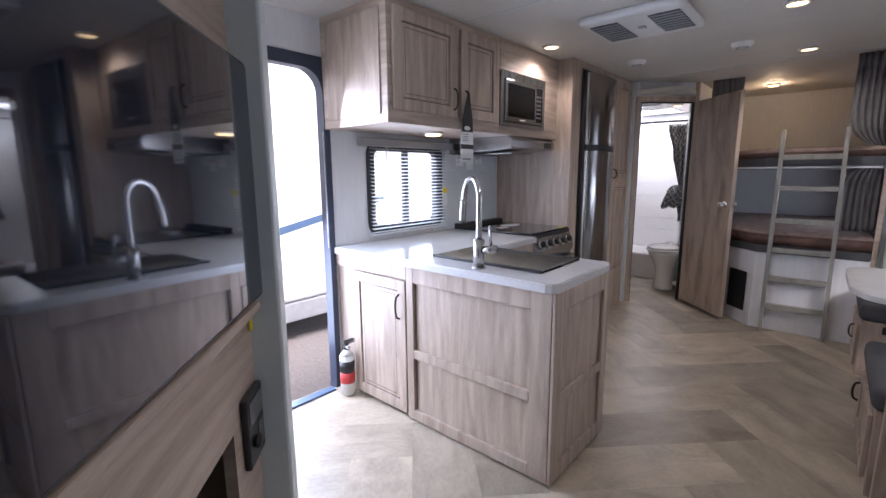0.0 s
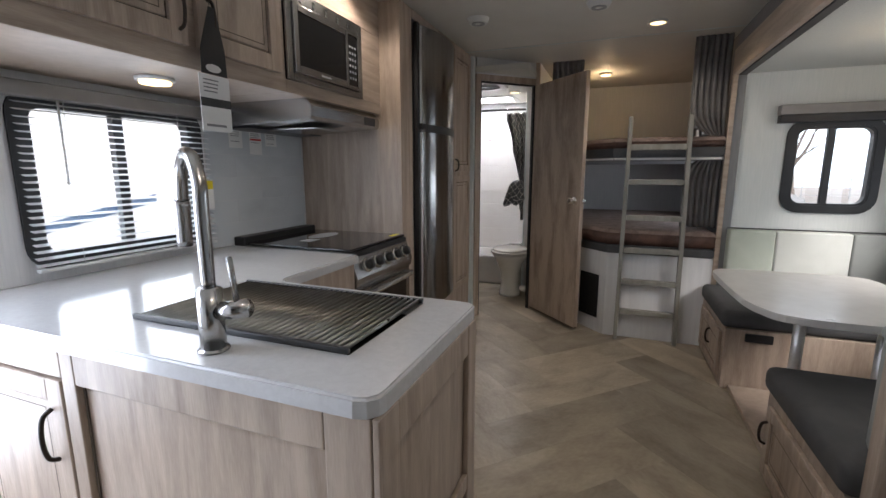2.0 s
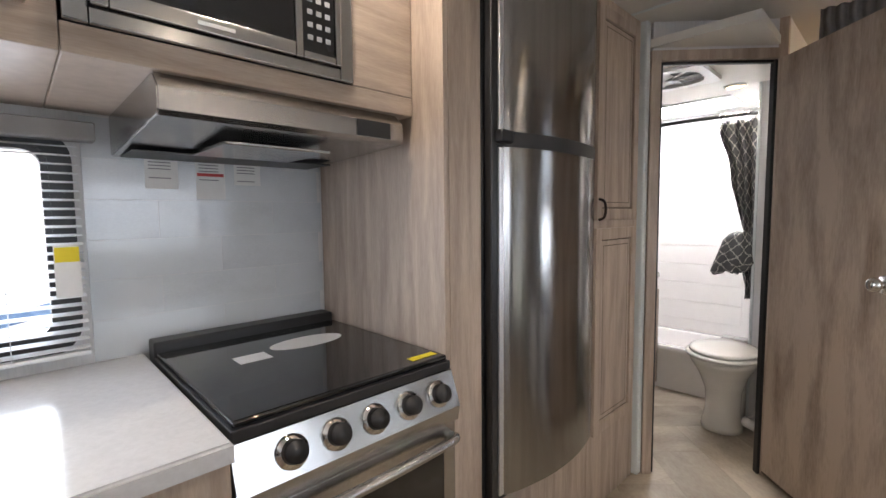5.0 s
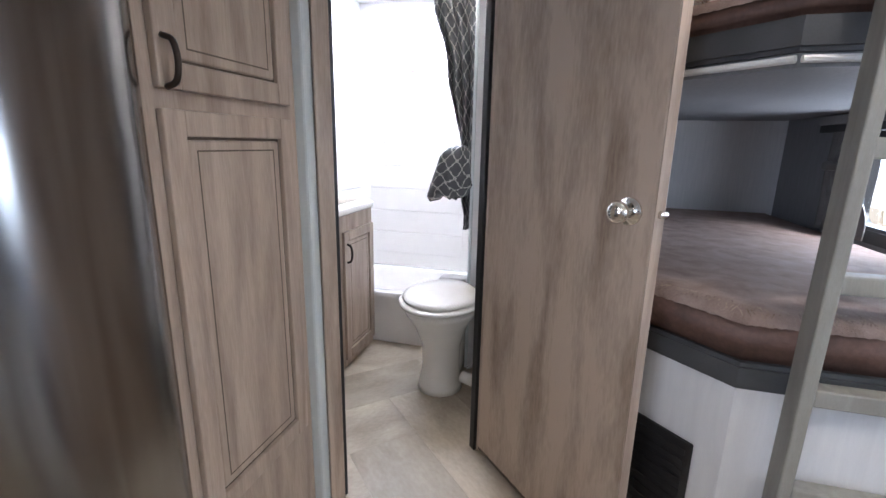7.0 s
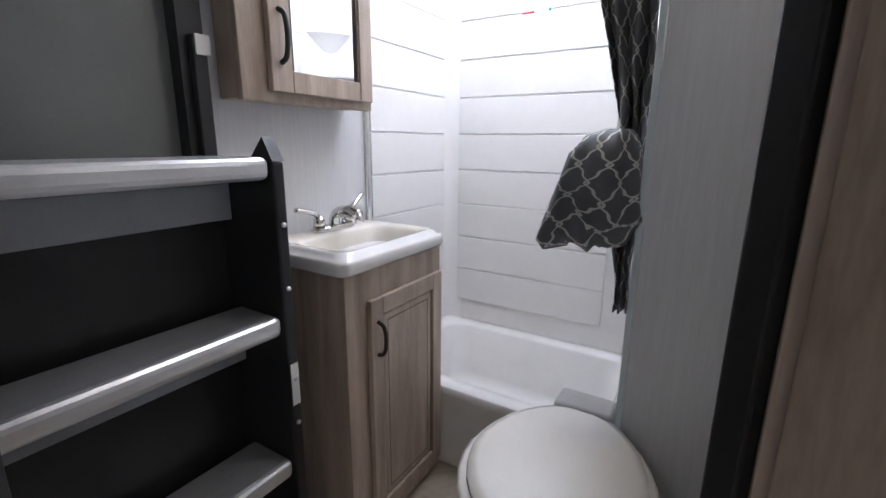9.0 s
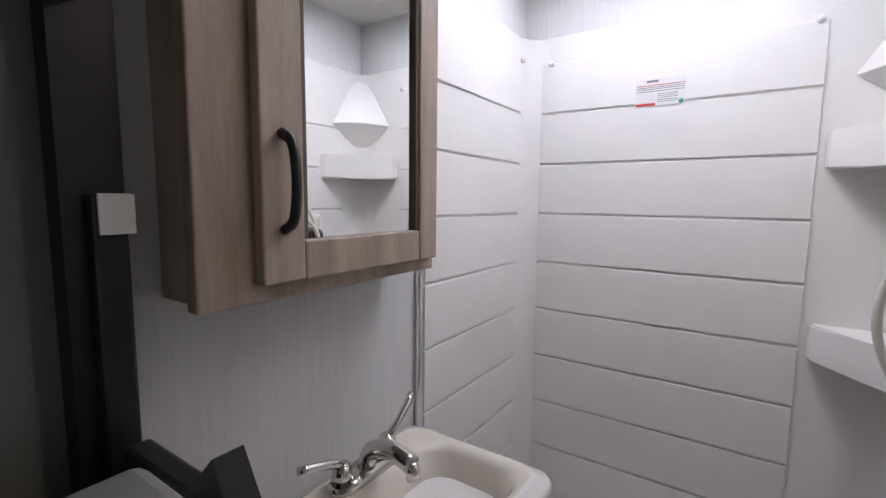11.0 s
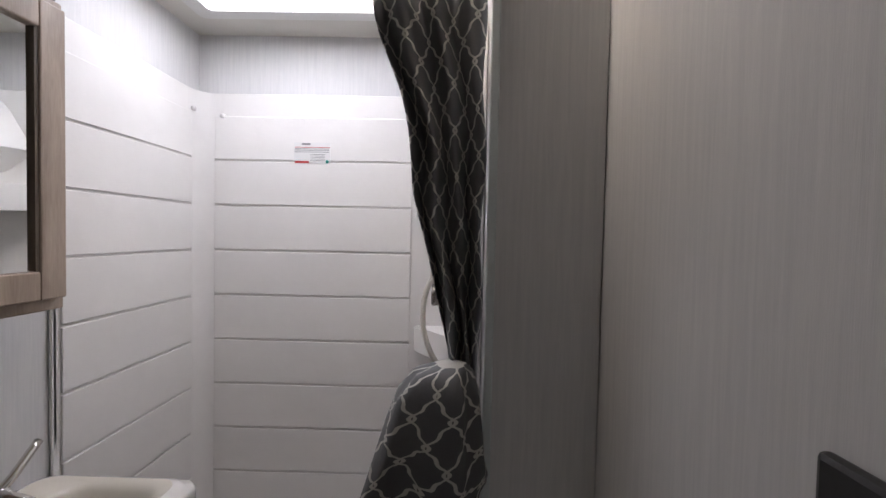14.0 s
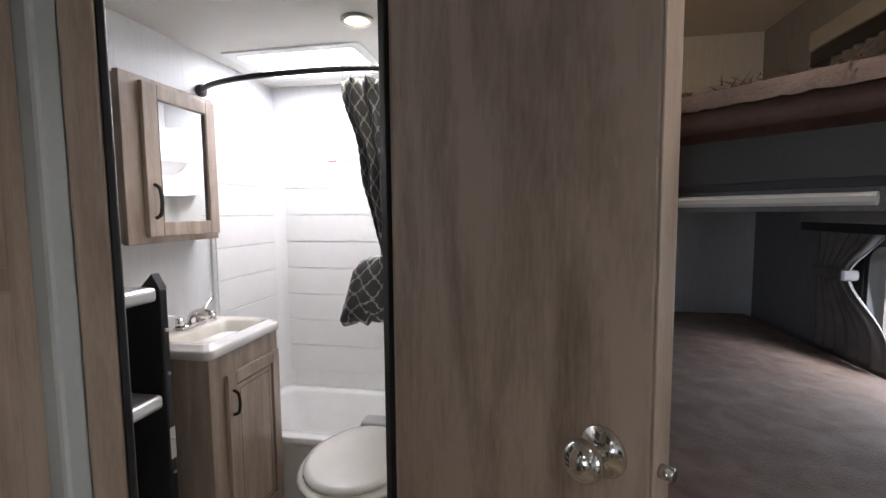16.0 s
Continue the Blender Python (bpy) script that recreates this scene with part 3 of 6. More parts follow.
# venetian blind on the kitchen window
bl = thing("venetian_blind", "white venetian blind with open slats and a dark headrail", "blind", (LX + 0.03, 3.08, 0.96))
box(bl, "headrail", (LX + 0.013, 2.63, 1.55), (LX + 0.075, 3.5, 1.6), SHADE_GREY, 0.005)
slat_me = None
N_SLAT = 24
for k in range(N_SLAT):
    z = 0.985 + k * (1.535 - 0.985) / (N_SLAT - 1)
    if slat_me is None:
        bm = bmesh.new()
        add_box(bm, (-0.012, -0.37, -0.0007), (0.012, 0.37, 0.0007), 0)
        bmesh.ops.rotate(bm, verts=bm.verts, matrix=Matrix.Rotation(radians(14), 3, "Y"))
        slat_me = bpy.data.meshes.new("slat")
        bm.to_mesh(slat_me)
        bm.free()
        slat_me.materials.append(SLAT)
    s = new("slat", slat_me)
    s.parent = bl
    s.location = Vector((LX + 0.035, 3.09, z)) - Vector((LX + 0.03, 3.08, 0.96))
box(bl, "bottom_rail", (LX + 0.022, 2.72, 0.962), (LX + 0.048, 3.46, 0.974), SLAT, 0.003)
for y in (2.86, 3.3):
    cyl(bl, "cord", (LX + 0.049, y, 0.97), (LX + 0.049, y, 1.56), 0.001, SLAT, n=6)
cyl(bl, "tilt_wand", (LX + 0.055, 2.84, 1.26), (LX + 0.055, 2.84, 1.55), 0.004, PLASTIC, n=8)
tg = thing("hang_tag", "small white and yellow safety tag hanging on the blind", "tag", (LX + 0.06, 3.42, 1.1))
box(tg, "card", (LX + 0.058, 3.395, 1.13), (LX + 0.06, 3.45, 1.27), PAPER, 0)
box(tg, "stripe", (LX + 0.0605, 3.397, 1.225), (LX + 0.0615, 3.448, 1.265), YELLOW, 0)


# ---- entry door opening ----
th = thing("door_1", "open entry doorway with a dark frame tinted by blue flare and rounded corners", "doorway", (LX, 2.01, -0.1), kind="structure")
fr = lambda u, v, d: (LX + d, 2.015 + u, 0.94 + v)
# Black frame; the blue of lens flare is put into its colour.
put(th, "frame", ring_bm(rounded(0.84, 2.2, 0.03, 6), rounded(0.76, 2.06, 0.13, 6), 0.012, -0.058, fr), material("dark_frame_blue_flare", (0.035, 0.045, 0.075), 0.5, second=(0.028, 0.036, 0.06)))
boxes(th, "threshold", [((LX - 0.05, 1.69, -0.1), (LX + 0.03, 2.37, -0.02)), ((LX - 0.02, 1.69, -0.02), (LX + 0.04, 2.37, 0.012))], STRIPE, 0.004)

# ---- television wall on the diagonal ----
TVM = (P_POST[0], P_POST[1], 0)
th = thing("media_wall", "wood-grain media wall with an open cubby below the television", "media cabinet", TVM, -42.2, True)
W, MB = 1.75, -0.085
boxes(th, "panel", [((-0.02, MB, 0.0), (W, MB + 0.03, 0.52)), ((-0.02, MB, 0.74), (W, MB + 0.03, CEIL)), ((-0.02, MB, 0.52), (0.22, MB + 0.03, 0.74)), ((1.1, MB, 0.52), (W, MB + 0.03, 0.74))], WOOD_H, 0)
# Cubby faces take a dark colour that paints in the recess's shade.
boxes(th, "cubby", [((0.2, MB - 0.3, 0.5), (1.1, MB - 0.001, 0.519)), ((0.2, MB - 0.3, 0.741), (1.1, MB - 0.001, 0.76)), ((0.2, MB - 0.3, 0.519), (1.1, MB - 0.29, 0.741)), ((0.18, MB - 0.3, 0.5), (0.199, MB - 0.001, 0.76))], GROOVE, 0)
box(th, "shelf_lip", (-0.02, MB + 0.031, 1.0), (W, MB + 0.06, 1.03), WOOD_H, 0.006)
box(th, "lip_seam", (-0.02, MB + 0.031, 0.988), (W, MB + 0.045, 0.999), BLACK, 0.001)
th = thing("television", "switched-off television with a dark glossy screen", "television", TVM, -42.2, True)
box(th, "bezel", (-0.01, MB + 0.034, 1.045), (1.25, MB + 0.068, 1.66), BLACK, 0.006)
box(th, "screen", (0.0, MB + 0.0685, 1.055), (1.24, MB + 0.0705, 1.65), TV_GLASS, 0)
box(th, "mount", (0.5, MB + 0.031, 1.2), (0.9, MB + 0.0335, 1.5), BLACK, 0)
th = thing("corner_post", "pale grey vinyl corner post at the end of the media wall", "trim", (P_POST[0], P_POST[1], 0), -42.2, True, kind="structure")
box(th, "post", (-0.03, -0.12, 0), (0.03, 0.03, CEIL), WHITE_TRIM, 0.008)
th = thing("stereo", "black wall stereo panel with a silver face", "stereo", TVM, -42.2, True)
box(th, "case", (0.04, MB + 0.031, 0.6), (0.17, MB + 0.05, 0.8), BLACK, 0.006)
boxes(th, "face", [((0.052, MB + 0.051, 0.72), (0.158, MB + 0.053, 0.785)), ((0.06, MB + 0.051, 0.63), (0.1, MB + 0.053, 0.7))], STEEL, 0.001)
cyl(th, "knob", (0.13, MB + 0.051, 0.665), (0.13, MB + 0.066, 0.665), 0.018, BLACK, bev=0.003)
th = thing("yellow_lanyard", "yellow strap hanging beside the television", "strap", TVM, -42.2, True)
box(th, "strap", (0.04, MB + 0.036, 0.95), (0.062, MB + 0.04, 1.1), YELLOW, 0.001)
holed_wall("wall_bedroom_side", "y", 1.39, 0.03, (LX, P_POST[0] - 0.02), (0, CEIL), [], WALL, "pale partition between the entry and the bedroom")

# ---- bathroom entry wall on the diagonal ----
A = (-1.19, 5.588, 0)
DL = math.hypot(0.436, 0.414)
DZ = math.degrees(math.atan2(0.414, 0.436))
th = thing("door_2", "bathroom doorway with wood-grain casing and black seal", "doorway", A, DZ, True, kind="structure")
boxes(th, "header", [((0.0, 0.0, 2.075), (DL, 0.03, CEIL))], WALL, 0)
boxes(th, "casing", [((-0.012, -0.012, 0), (0.036, 0.04, 2.115)), ((0.0365, -0.012, 2.065), (DL, 0.04, 2.115))], WOOD, 0.004)
boxes(th, "jamb", [((DL - 0.012, -0.01, 0), (DL + 0.03, 0.05, 2.0645))], WHITE_TRIM, 0.003)
boxes(th, "seal", [((0.0365, 0.004, 0), (0.05, 0.034, 2.064)), ((DL - 0.03, 0.0, 0), (DL - 0.013, 0.034, 2.064)), ((0.0505, 0.004, 2.05), (DL - 0.031, 0.03, 2.064))], BLACK, 0.003)
box(None, "trim_pantry_corner", (-1.252, 5.537, 0), (-1.2, 5.585, CEIL), WHITE_TRIM, 0.008)
tagged(bpy.data.objects["trim_pantry_corner"], "pale vinyl trim on the corner beside the bathroom door", "trim", kind="structure")

H = (-0.752, 5.995, 0.03)
th = thing("door", "open wood-grain bathroom door with a round nickel knob", "door", H, DZ - 90, True)
box(th, "leaf", (0.012, -0.018, 0), (0.67, 0.018, 2.03), WOOD_DOOR, 0.003)
boxes(th, "edge_band", [((0.6705, -0.017, 0.003), (0.674, 0.017, 2.027))], WOOD, 0.001)
boxes(th, "bottom_edge", [((0.012, -0.017, -0.012), (0.67, 0.017, -0.001))], GROOVE, 0.001)
for sgn in (-1, 1):
    bm = bmesh.new()
    add_cyl(bm, (0.608, sgn * 0.0185, 1.045), (0.608, sgn * 0.025, 1.045), 0.033, n=24)
    add_cyl(bm, (0.608, sgn * 0.024, 1.045), (0.608, sgn * 0.05, 1.045), 0.012, n=16)
    t = bmesh.new()
    bmesh.ops.create_uvsphere(t, u_segments=20, v_segments=12, radius=0.028)
    join(bm, t, Matrix.Translation((0.608, sgn * 0.062, 1.045)) @ Matrix.Diagonal((1, 0.75, 1, 1)))
    put(th, "knob", bm, CHROME, True, "polished nickel round knob")
cyl(th, "latch", (0.674, 0, 1.045), (0.689, 0, 1.045), 0.009, CHROME, n=12)
box(None, "wall_above_door_hinge", (-0.765, 5.984, 0), (-0.727, 6.019, CEIL), WOOD, 0.002)
tagged(bpy.data.objects["wall_above_door_hinge"], "wood-grain post beside the bathroom door", "wall", kind="structure")

# ---- kitchen peninsula ----
PY, PT = 2.455, 0.885
th = thing("kitchen_peninsula", "light driftwood-laminate kitchen peninsula with a pale solid counter", "kitchen island", (-1.2, 2.75, 0))
boxes(th, "body", [((LX, PY, 0.012), (-0.43, PY + 0.02, PT)), ((-0.45, PY + 0.021, 0.012), (-0.43, 3.02, PT)), ((LX, 3.0, 0.012), (-0.451, 3.02, PT)), ((LX, PY + 0.021, 0.012), (-0.46, 2.999, 0.03))], WOOD, 0.002)
d = cabinet_door(th, "y", PY, -0.02, -1.76, -1.305, 0.03, 0.8)
arch_handle(d, (-1.35, PY - 0.021, 0.58), (-1.35, PY - 0.021, 0.72), (0, -0.03, 0))
bm = bmesh.new()
for a, b, c, e in ((-1.295, -1.245, 0.012, PT), (-0.53, -0.431, 0.012, PT), (-1.244, -0.531, 0.8, PT), (-1.244, -0.531, 0.375, 0.425), (-1.244, -0.531, 0.012, 0.07)):
    add_box(bm, (a, PY - 0.019, c), (b, PY - 0.001, e), 0.003)
add_box(bm, (LX, PY - 0.019, 0.81), (-1.296, PY - 0.001, PT), 0.003)
put(th, "face_frame", bm, WOOD)
# Dark strips painting the shade of the gaps round the face frame.
boxes(th, "shadow_gap", [((-1.303, PY - 0.012, 0.02), (-1.297, PY - 0.002, 0.81)), ((-1.2435, PY - 0.004, 0.427), (-1.236, PY - 0.001, 0.798)), ((-1.2435, PY - 0.004, 0.072), (-1.236, PY - 0.001, 0.373))], GROOVE, 0)
bm = bmesh.new()
for a, b, c, e in ((PY - 0.018, PY + 0.06, 0.012, PT), (2.95, 3.02, 0.012, PT), (PY + 0.061, 2.949, 0.8, PT), (PY + 0.061, 2.949, 0.375, 0.425), (PY + 0.061, 2.949, 0.012, 0.09)):
    add_box(bm, (-0.429, a, c), (-0.414, b, e), 0.003)
put(th, "end_frame", bm, WOOD)
# counter, L-shaped, with the sink cut out
SX0, SX1, SY0, SY1 = -1.222, -0.57, 2.585, 2.975
out = [(-0.46, 2.425), (-0.435, 2.432), (-0.42, 2.45), (-0.416, 2.47), (-0.416, 3.0), (-0.421, 3.025), (-0.436, 3.04), (-0.46, 3.045), (-1.11, 3.05), (-1.14, 3.06), (-1.155, 3.085), (-1.16, 3.11), (-1.16, 3.592), (LX + 0.001, 3.592), (LX + 0.001, 2.425)]
bm = bmesh.new()
vs = [bm.verts.new((x, y, 0.886)) for x, y in out]
hole = [bm.verts.new((x, y, 0.886)) for x, y in ((SX0, SY0), (SX1, SY0), (SX1, SY1), (SX0, SY1))]
es = [bm.edges.new((vs[i], vs[(i + 1) % len(vs)])) for i in range(len(vs))] + [bm.edges.new((hole[i], hole[(i + 1) % 4])) for i in range(4)]
bmesh.ops.triangle_fill(bm, edges=es, use_beauty=True)
r = bmesh.ops.extrude_face_region(bm, geom=bm.faces[:])
bmesh.ops.translate(bm, verts=[v for v in r["geom"] if isinstance(v, bmesh.types.BMVert)], vec=(0, 0, 0.039))
bmesh.ops.recalc_face_normals(bm, faces=bm.faces)
sharp = [e for e in bm.edges if len(e.link_faces) == 2 and e.calc_face_angle(0) > 1.2 and all(v.co.z > 0.9 for v in e.verts)]
bmesh.ops.bevel(bm, geom=sharp, offset=0.006, segments=3, affect="EDGES")
put(th, "countertop", bm, COUNTER, label="pale grey solid-surface countertop")
bm = bmesh.new()
for lo, hi in (((SX0, SY0, 0.72), (SX1, SY1, 0.725)), ((SX0 - 0.003, SY0 - 0.003, 0.72), (SX0 - 0.0005, SY1 + 0.003, 0.915)), ((SX1 + 0.0005, SY0 - 0.003, 0.72), (SX1 + 0.003, SY1 + 0.003, 0.915)), ((SX0, SY0 - 0.003, 0.72), (SX1, SY0 - 0.0005, 0.915)), ((SX0, SY1 + 0.0005, 0.72), (SX1, SY1 + 0.003, 0.915))):
    add_box(bm, lo, hi)
put(th, "sink_bowl", bm, DARK_STEEL, label="dark steel undermount sink bowl")

rk = thing("sink_rack", "roll-up drying rack of dark steel rods laid over the sink", "drying rack", (-0.88, 2.78, 0.93))
rod_me = None
n_rod = 34
for k in range(n_rod):
    if rod_me is None:
        bm = bmesh.new()
        add_cyl(bm, (0, -0.2, 0), (0, 0.2, 0), 0.0058, n=10)
        rod_me = bpy.data.meshes.new("rod")
        bm.to_mesh(rod_me)
        bm.free()
        rod_me.materials.append(RACK_STEEL)
        for f in rod_me.polygons:
            f.use_smooth = True
    ro = new("rod", rod_me)
    ro.parent = rk
    ro.location = (SX0 + 0.01 + k * (SX1 - SX0 - 0.02) / (n_rod - 1) + 0.88, 0, 0.0035)
for y in (SY0 - 0.008, SY1 - 0.004):
    box(rk, "edge_strip", (SX0 - 0.005, y, 0.926), (SX1 + 0.005, y + 0.012, 0.9405), BLACK, 0.003)

fc = thing("kitchen_faucet", "brushed-nickel pull-down kitchen faucet with a tall arc", "faucet", (-0.855, 2.50, 0.925))
cyl(fc, "base", (-0.855, 2.50, 0.925), (-0.855, 2.50, 0.932), 0.033, STEEL, bev=0.002)
cyl(fc, "body", (-0.855, 2.50, 0.932), (-0.855, 2.50, 1.065), 0.0265, STEEL, bev=0.003)
tube(fc, "spout", [(-0.855, 2.50, 1.06), (-0.855, 2.50, 1.22), (-0.86, 2.505, 1.285), (-0.892, 2.52, 1.338), (-0.945, 2.545, 1.345), (-0.995, 2.575, 1.31), (-1.02, 2.59, 1.24)], 0.0145, STEEL, 14, 7)
tube(fc, "spray_head", [(-1.02, 2.59, 1.242), (-1.03, 2.597, 1.19), (-1.038, 2.602, 1.13)], 0.018, STEEL, 14, 4)
cyl(fc, "lever", (-0.792, 2.512, 1.035), (-0.8, 2.508, 1.135), 0.0065, STEEL, n=12, bev=0.002)
cyl(fc, "valve", (-0.845, 2.503, 1.012), (-0.765, 2.518, 1.026), 0.02, STEEL, bev=0.003)

# ---- base cabinet under the return counter ----
th = thing("base_cabinet", "driftwood-laminate base cabinet with a black control panel", "cabinet", (-1.55, 3.3, 0))
boxes(th, "body", [((LX, 3.021, 0.0), (-1.185, 3.592, PT))], WOOD, 0.002)
cabinet_door(th, "x", -1.185, 0.018, 3.09, 3.55, 0.05, 0.62)
box(th, "control_panel", (-1.184, 3.3, 0.7), (-1.172, 3.44, 0.8), BLACK, 0.004)
box(th, "display", (-1.1715, 3.33, 0.735), (-1.17, 3.41, 0.775), TRAILER_GREY, 0)
box(th, "switch_plate", (-1.184, 3.15, 0.71), (-1.174, 3.22, 0.77), BLACK, 0.003)

# ---- range ----
RY0, RY1, RF = 3.597, 4.207, -1.2
th = thing("gas_range", "stainless gas range with a closed black glass cover", "stove", (-1.55, 3.88, 0))
boxes(th, "body", [((LX + 0.002, RY0, 0.1), (RF - 0.02, RY1, 0.897))], STEEL, 0.003)
boxes(th, "cover", [((-1.84, RY0 + 0.01, 0.925), (RF - 0.012, RY1 - 0.01, 0.94))], BLACK_GLASS, 0.005)
boxes(th, "cover_frame", [((-1.85, RY0 + 0.004, 0.898), (RF - 0.004, RY1 - 0.004, 0.924))], BLACK, 0.003)
boxes(th, "back_rail", [((LX + 0.003, RY0 + 0.006, 0.898), (-1.852, RY1 - 0.006, 0.968))], BLACK, 0.006)
bm = bmesh.new()
prof = [(RF - 0.02, 0.896), (RF - 0.005, 0.896), (RF + 0.03, 0.8), (RF + 0.022, 0.757), (RF - 0.02, 0.757)]
join(bm, prism_bm(prof, RY0, RY1, lambda u, v, d: (u, d, v)))
put(th, "control_panel", bm, STEEL)
for k in range(5):
    y = 3.715 + k * 0.1055
    c = Vector((RF + 0.013, y, 0.848))
    nrm = Vector((0.937, 0, 0.349))
    kb = cyl(th, "knob", c + nrm * 0.003, c + nrm * 0.034, 0.026, BLACK, r2=0.023, n=24, bev=0.003, label="black range knob")
    cyl(kb, "bezel", c - nrm * 0.002, c + nrm * 0.006, 0.036, CHROME, n=24)
boxes(th, "oven_door", [((RF - 0.019, RY0 + 0.006, 0.3), (RF + 0.01, RY1 - 0.006, 0.755))], BLACK, 0.006)
boxes(th, "oven_trim", [((RF + 0.0105, RY0 + 0.006, 0.68), (RF + 0.014, RY1 - 0.006, 0.752)), ((RF + 0.0105, RY0 + 0.006, 0.3), (RF + 0.014, RY0 + 0.05, 0.679)), ((RF + 0.0105, RY1 - 0.05, 0.3), (RF + 0.014, RY1 - 0.006, 0.679)), ((RF + 0.0105, RY0 + 0.051, 0.3), (RF + 0.014, RY1 - 0.051, 0.37))], STEEL, 0.001)
box(th, "oven_glass", (RF + 0.0105, RY0 + 0.052, 0.372), (RF + 0.0125, RY1 - 0.052, 0.678), BLACK_GLASS, 0)
tube(th, "oven_handle", [(RF + 0.012, RY0 + 0.03, 0.715), (RF + 0.045, RY0 + 0.05, 0.717), (RF + 0.055, (RY0 + RY1) / 2, 0.717), (RF + 0.045, RY1 - 0.05, 0.717), (RF + 0.012, RY1 - 0.03, 0.715)], 0.014, STEEL, 12, 8)
boxes(th, "drawer", [((RF - 0.019, RY0 + 0.006, 0.105), (RF + 0.006, RY1 - 0.006, 0.29))], STEEL, 0.004)
bm = bmesh.new()
join(bm, prism_bm([(0.03 * math.cos(a) - 1.48, 0.02 * math.sin(a) + 3.9) for a in [i * 0.3 for i in range(21)]], 0.9405, 0.9412, lambda u, v, d: (-1.63 + (u + 1.48) * 2.0, 3.98 + (v - 3.9) * 6.0, d)))
put(th, "oval_label", bm, PAPER)
box(th, "label", (-1.62, 3.745, 0.9405), (-1.55, 3.835, 0.9412), PAPER, 0)
box(th, "warning_label", (-1.262, 4.09, 0.9405), (-1.235, 4.18, 0.9412), YELLOW, 0)
bm = bmesh.new()
join(bm, prism_bm([(3.86, 0.45), (3.92, 0.45), (3.89, 0.51)], RF + 0.0127, RF + 0.0134, lambda u, v, d: (d, u + 0.15, v + 0.05)))
put(th, "warning_triangle", bm, YELLOW)
box(None, "range_toe_panel", (LX, RY0, 0.0), (RF - 0.03, RY1, 0.099), WOOD, 0)
tagged(bpy.data.objects["range_toe_panel"], "wood-grain plinth under the range", "trim", kind="structure")

# backsplash
box(None, "backsplash", (LX + 0.0005, 2.39, 0.926), (LX + 0.004, 2.7, 1.62), WALL, 0)
tagged(bpy.data.objects["backsplash"], "pale wall panel beside the kitchen window", "wall", kind="structure")
bs = tagged(box(None, "backsplash_panel", (LX + 0.0005, 3.47, 0.926), (LX + 0.004, 4.205, 1.63), WALL, 0), "glossy pale grey veined tile backsplash behind the range", "backsplash", kind="structure")
for i in range(6):
    z = 0.927 + i * 0.117
    y = 3.471 - (0.18 if i % 2 else 0.0)
    while y < 4.2:
        a, b = max(y, 3.471), min(y + 0.36, 4.204)
        if b - a > 0.02:
            box(bs, "tile", (LX + 0.0042, a, z), (LX + 0.0053, b - 0.0012, z + 0.1158), BACKSPLASH, 0.0004, 1)
        y += 0.36
for k, (y, z0) in enumerate(((3.62, 1.43), (3.76, 1.4), (3.88, 1.45))):
    st = thing("warning_sticker", "white warning sticker with a red header on the backsplash", "sticker", (LX + 0.006, y, z0), group="range warning stickers")
    box(st, "sheet", (LX + 0.0055, y, z0), (LX + 0.0062, y + 0.09, 1.545), PAPER, 0)
    boxes(st, "header", [((LX + 0.0064, y + 0.004, 1.525), (LX + 0.0069, y + 0.086, 1.54))] + ([((LX + 0.0064, y + 0.004, 1.475), (LX + 0.0069, y + 0.086, 1.485))] if k == 1 else []), RED, 0)
    boxes(st, "print", [((LX + 0.0064, y + 0.01, z), (LX + 0.0069, y + 0.07, z + 0.003)) for z in (1.51, 1.5, 1.49, 1.462)], INK, 0)

# ---- overhead cabinets, microwave, hood ----
UF, UB, UT = -1.36, 1.635, CEIL - 0.002
th = thing("overhead_cabinet", "driftwood-laminate overhead kitchen cabinet with raised-panel doors", "cabinet", (-1.65, 3.3, UB))
boxes(th, "body", [((LX + 0.006, 2.4, UB), (UF, 3.4, UT)), ((LX + 0.006, 3.401, 2.056), (UF, 4.208, UT)), ((LX + 0.006, 3.401, UB), (UF, 4.208, 1.689)), ((LX + 0.006, 4.0, 1.6895), (UF, 4.208, 2.0555))], WOOD_H, 0.003)
d1 = cabinet_door(th, "x", UF, 0.02, 2.43, 2.93, 1.7, 2.2)
arch_handle(d1, (UF + 0.021, 2.9, 1.74), (UF + 0.021, 2.9, 1.86), (0.028, 0, 0))
d2 = cabinet_door(th, "x", UF, 0.02, 2.97, 3.36, 1.7, 2.2)
arch_handle(d2, (UF + 0.021, 3.01, 1.74), (UF + 0.021, 3.01, 1.86), (0.028, 0, 0))
bm = bmesh.new()
add_box(bm, (LX + 0.06, 2.392, 1.68), (UF - 0.05, 2.399, 2.2), 0.003)
put(th, "end_panel", bm, WOOD)
th = thing("microwave", "stainless built-in microwave with a black glass door", "microwave", (-1.5, 3.675, 1.691))
boxes(th, "case", [((-1.77, 3.414, 1.692), (UF - 0.001, 3.991, 2.048))], BLACK, 0.003)
boxes(th, "trim_kit", [((UF, 3.405, 1.69), (UF + 0.012, 3.442, 2.055)), ((UF, 3.958, 1.69), (UF + 0.012, 3.996, 2.055)), ((UF, 3.443, 2), (UF + 0.012, 3.957, 2.055)), ((UF, 3.443, 1.69), (UF + 0.012, 3.957, 1.72))], STEEL, 0.003)
for i in range(3):
    for j in range(5):
        box(th, "vent_slot", (UF + 0.0122, 3.49 + j * 0.093, 2.01 + i * 0.012), (UF + 0.013, 3.51 + j * 0.093, 2.016 + i * 0.012), BLACK, 0)
